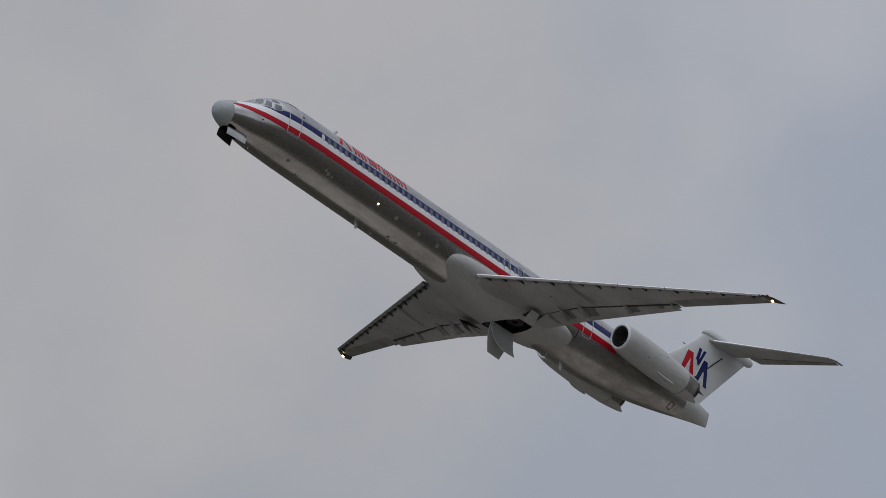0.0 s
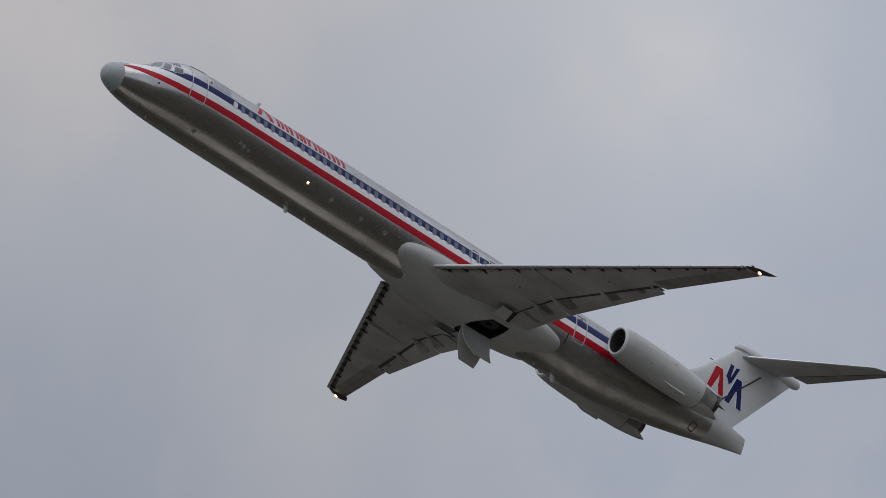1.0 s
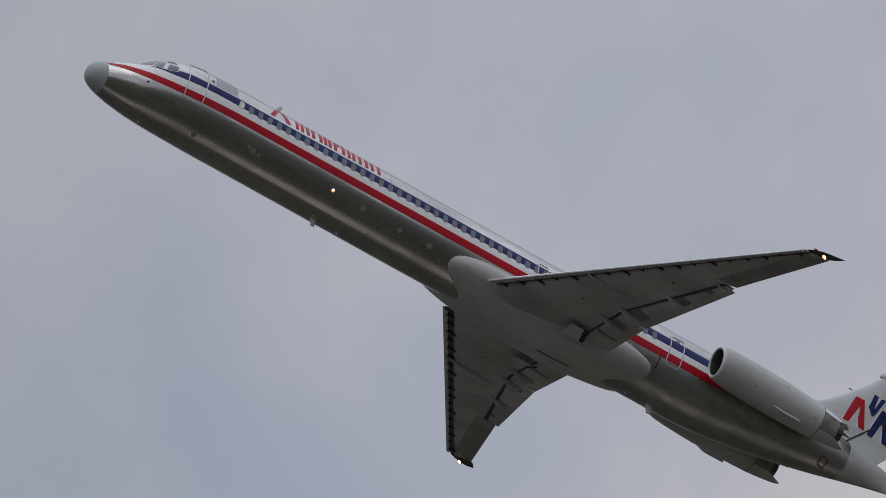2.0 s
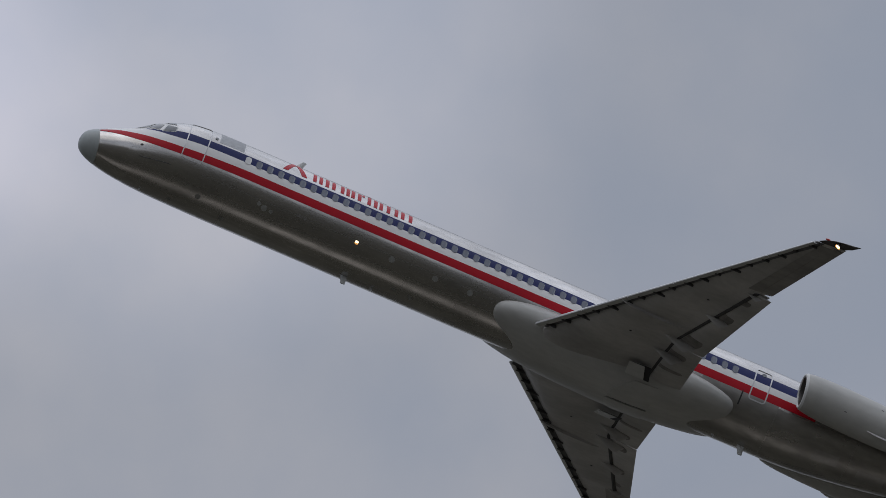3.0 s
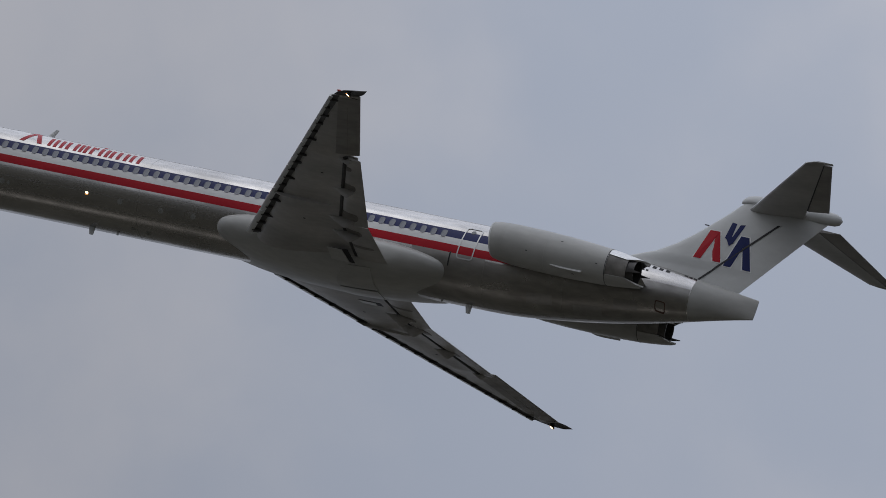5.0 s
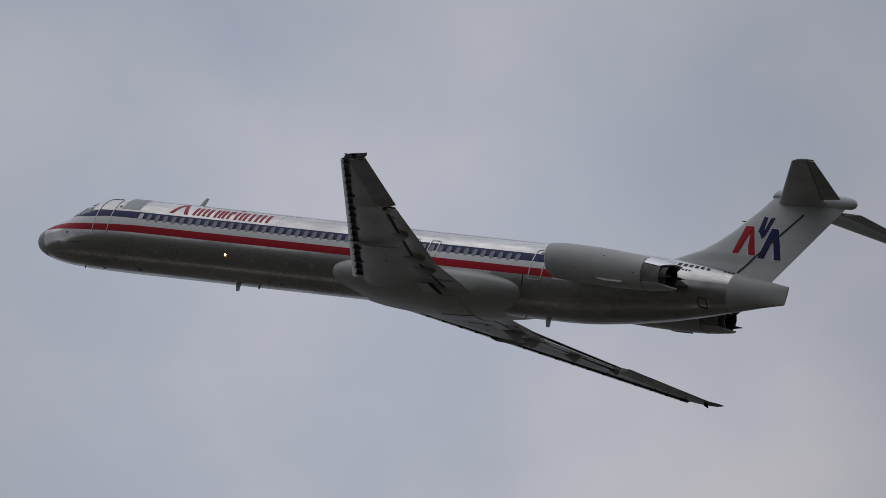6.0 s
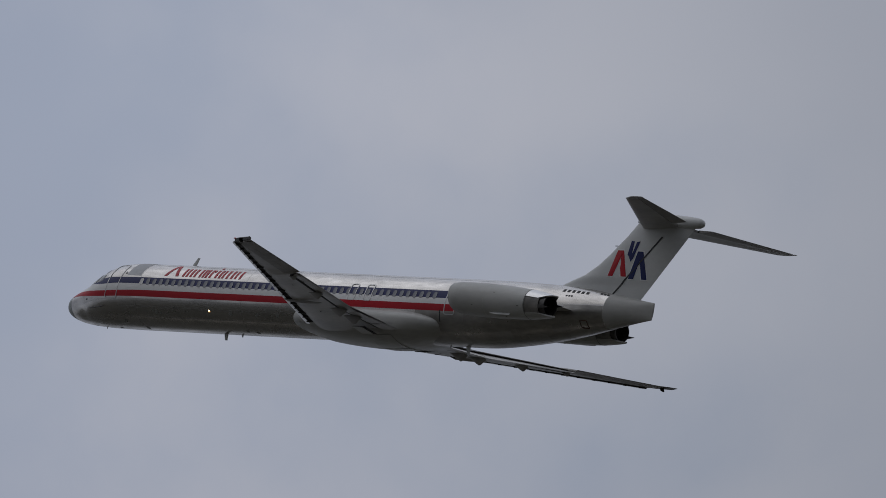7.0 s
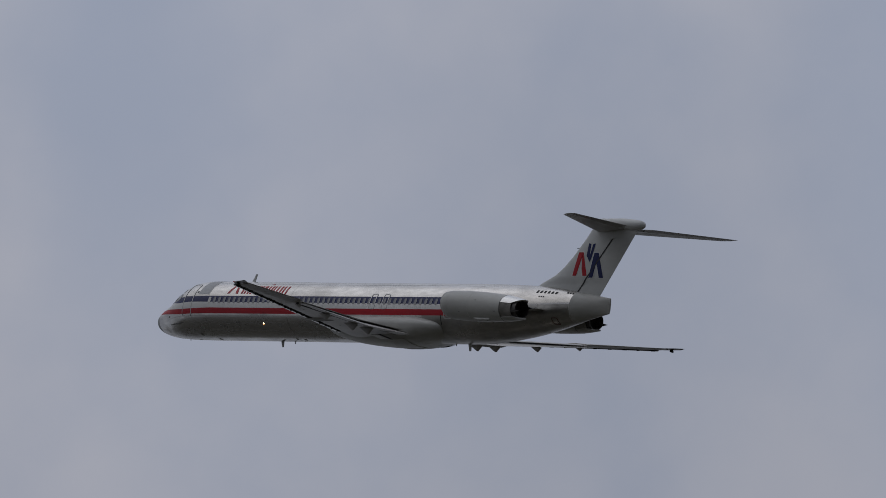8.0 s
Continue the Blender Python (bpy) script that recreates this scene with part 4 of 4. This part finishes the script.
    part("pylon", loft(rings), GREY, eng, "grey engine pylon")
    for s, a in ((32.2, -30), (34.3, -70), (33.6, 20), (35.3, -20)):
        def f(x, y, off):
            r = lerp_table(prof[2:], x)[0] + off
            return A(x, (yc + r * math.cos(radians(y))) * side, axis(x) + r * math.sin(radians(y)))
        decal("cowl_vent", [(s, a), (s + 0.10, a), (s + 0.10, a + 2.5), (s, a + 2.5)], COVE, f, eng, 0.001, 0.005)


for side in (1, -1):
    build_engine(side)


# ---- aerials, lights and small skin details ----
def blade(name, s, z, length, chord, up, label, y=0.0, lean=0.3):
    rings = []
    for k in (0.0, 0.5, 1.0):
        c = chord * (1 - 0.45 * k)
        s0 = s + lean * length * k
        zz = z + up * length * k
        rings.append([A(s0 + c * x, y + t * chord, zz) for x, t in ((0, 0), (0.25, 0.09), (0.7, 0.06), (1, 0), (0.7, -0.06), (0.25, -0.09))])
    return part(name, loft(rings), TAILP, plane, label)


blade("blade_aerial", 8.34, 1.93, 0.46, 0.34, 1, "pale blade aerial on the crown", lean=0.7)
blade("blade_aerial", 11.66, -1.46, 0.46, 0.34, -1, "pale blade aerial under the belly", lean=0.35)
blade("drain_mast", 12.95, -1.46, 0.26, 0.16, -1, "small drain mast under the belly")
blade("blade_aerial", 29.0, -1.46, 0.52, 0.36, -1, "pale blade aerial under the belly", lean=0.35)
blade("drain_mast", 27.9, -1.50, 0.2, 0.14, -1, "small drain mast under the belly")
blade("drain_mast", 2.9, -1.44, 0.2, 0.1, -1, "small drain mast under the nose")
blade("pitot_probe", 1.9, 0.56, 0.14, 0.16, 1, "small probe on the nose")

bm = bmesh.new()
bmesh.ops.create_uvsphere(bm, u_segments=14, v_segments=8, radius=0.1)
for v in bm.verts:
    v.co = Vector(A(11.74, 1.455, -0.68)) + Vector((v.co.x * 0.7, v.co.y * 0.6, v.co.z * 0.55))
part("ground_floodlight", bm, LAMP, plane, "small glowing floodlight in the fuselage side")
# amber shell behind the floodlight, added to glow as its halo
bm = bmesh.new()
bmesh.ops.create_uvsphere(bm, u_segments=14, v_segments=8, radius=0.1)
for v in bm.verts:
    v.co = Vector(A(11.74, 1.43, -0.69)) + Vector((v.co.x * 1.05, v.co.y * 0.6, v.co.z * 0.85))
part("lamp_halo", bm, HALO, plane, "amber rim set to glow as a halo round the light")

for s, a, r in ((7.55, -33, 0.09), (7.8, -36, 0.13), (8.1, -37, 0.08), (13.3, -32, 0.13), (15.2, -33, 0.12), (16.7, -32, 0.13), (5.2, -58, 0.12), (4.2, -85, 0.1), (6.4, -78, 0.12), (13.9, -72, 0.1), (2.35, -8, 0.06), (14.6, -75, 0.12)):
    o = [(s + r * math.cos(q), a + r / 1.69 * 57.3 * math.sin(q)) for q in span(0, 2 * math.pi, 10)[:-1]]
    decal("access_panel", o, PATCH if r > 0.07 else GAP, by_angle(1), plane, 0.003, 0.004)
for s0, s1, a0, a1 in ((31.9, 33.0, -62, -44), (33.9, 35.1, -78, -56), (35.6, 36.6, -58, -36)):
    part("service_panel", sheet(lambda s, a, off: by_angle(1)(s, a, off + 0.006), span(s0, s1, 4), span(a0, a1, 4), 0.004), PLATE, plane, "dull metal service panel")
# unpolished skin under the engines
for side in (1, -1):
    for s0, s1, a0, a1 in ((26.6, 29.915, -89.5, -9), (29.925, 33.41, -89.5, -12), (33.42, 36.31, -89.5, -6), (36.32, 38.58, -89.5, 10)):
        part("rear_skin_panel", sheet(lambda s, a, off, g=by_angle(side): g(s, a, off + 0.001), span(s0, s1, 8), span(a0, a1, 16), 0.003), REAR, plane, "dull weathered rear skin panel")
# step below the door and long seams
part("nose_strake", sheet(lambda s, k, off: tuple(Vector(fus(s, -29 + 2.0 * off * 20, 0.01 + 0.14 * k * min(1, (s - 2.4) * 3 + 0.1)))), span(2.4, 3.7, 5), (0, 1), 0.02), COVE, plane, "thin dark strake on the nose")
for side in (1, -1):
    part("lap_joint", sheet(by_angle(side), span(2.0, 17.8, 30), (-14.6, -14.0), 0.004), PLATE, plane)
    part("lap_joint", sheet(by_angle(side), span(5.0, 17.8, 30), (-27.8, -27.2), 0.004), PLATE, plane, "dull lap joint in the skin")
    part("lap_joint", sheet(by_angle(side), span(4.0, 17.8, 30), (-46.6, -46.0), 0.004), PLATE, plane)
    part("lap_joint", sheet(by_angle(side), span(6.5, 31.0, 30), (61.0, 61.6), 0.004), DULL, plane)
quad_sheet("cargo_door_seam", [(28.30, -8), (28.36, -8), (28.36, -28), (28.30, -28)], GAP, by_angle(1), 0.008, plane, 6)
for i in range(3):
    s = 38.05 + 0.2 * i
    decal("vent_louvre", [(s, 52), (s + 0.14, 52), (s + 0.10, 60), (s - 0.04, 60)], GAP, by_angle(1), plane, 0.004, 0.006)
hoop("service_hatch", 37.3, 37.72, -0.44, -0.08, 0.035, 1, RUST, "reddish-brown outlined service hatch", 0.08)

# ---- nose gear ----
bm = bmesh.new()
v = [bm.verts.new(A(s, y, z)) for s in NOSE_WELL for y in (-NW, NW) for z in (-1.2, -0.7)]
for q in ((0, 1, 3, 2), (4, 6, 7, 5), (0, 4, 5, 1), (2, 3, 7, 6), (1, 5, 7, 3)):
    bm.faces.new([v[i] for i in q])
part("nose_wheel_well", bm, DARK, plane, "dark nose wheel well", smooth=False)


NOSE_DOORS = []


def nose_angle(s, y):
    return -90 + math.degrees(math.asin(min(1, y / smooth_table(FUS, s)[2])))


for side in (1, -1):
    hz = fus(1.6, nose_angle(1.6, NW))[2]

    def f(s, y, off, side=side, hz=hz):
        p = fus(s, nose_angle(s, y), off - 0.012)
        return (p[0], (p[1] - NW) * side, p[2] - hz)

    # inner sheet, near-black to stand for the shade inside the door
    def lining(s, y, off, side=side, hz=hz):
        p = fus(s, nose_angle(s, y), off - 0.03)
        return (p[0], (p[1] - NW) * side, p[2] - hz)

    door = part("nose_gear_door", sheet(f, span(NOSE_WELL[0] - 0.085, NOSE_WELL[1] + 0.03, 6), span(0.005, NW + 0.045, 5), 0.016), METAL, plane, "bare metal nose wheel door")
    part("door_inner_shade", sheet(lining, span(NOSE_WELL[0] + 0.03, NOSE_WELL[1] - 0.03, 6), span(0.03, NW - 0.02, 5), 0.014), DARK, door, "inner face of the door, coloured dark as shade")
    NOSE_DOORS.append((door, side, hz))


def motions():
    walk(plane, PLANE_ROWS)
    for door, side, hz in MAIN_DOORS:
        times = ((0.0, 86), (0.9, 84), (1.2, 72), (1.5, 30), (1.75, 3), (1.9, 0), (3.0, 0), (8.0, 0)) if side < 0 else ((0.0, 84), (0.9, 82), (1.2, 74), (1.5, 40), (1.75, 10), (1.95, 0), (3.0, 0), (8.0, 0))
        walk(door, [(t, pose(0, 0.06 * side, hz, -a * side, 0, 0)) for t, a in times])
    for door, side, z in NOSE_DOORS:
        walk(door, [(t, pose(0, NW * side, z, a * side, 0, 0)) for t, a in ((0.0, 82), (0.2, 68), (0.4, 38), (0.6, 12), (0.75, 0), (1.5, 0), (8.0, 0))])
    for door, side, p in STRUT_DOORS:
        walk(door, [(t, Matrix.Translation(p) @ pose(0, 0, 0, a * side, 0, 0)) for t, a in ((0.0, 34), (0.5, 32), (0.75, 20), (1.0, 3), (2.0, 1), (8.0, 0))])


motions()
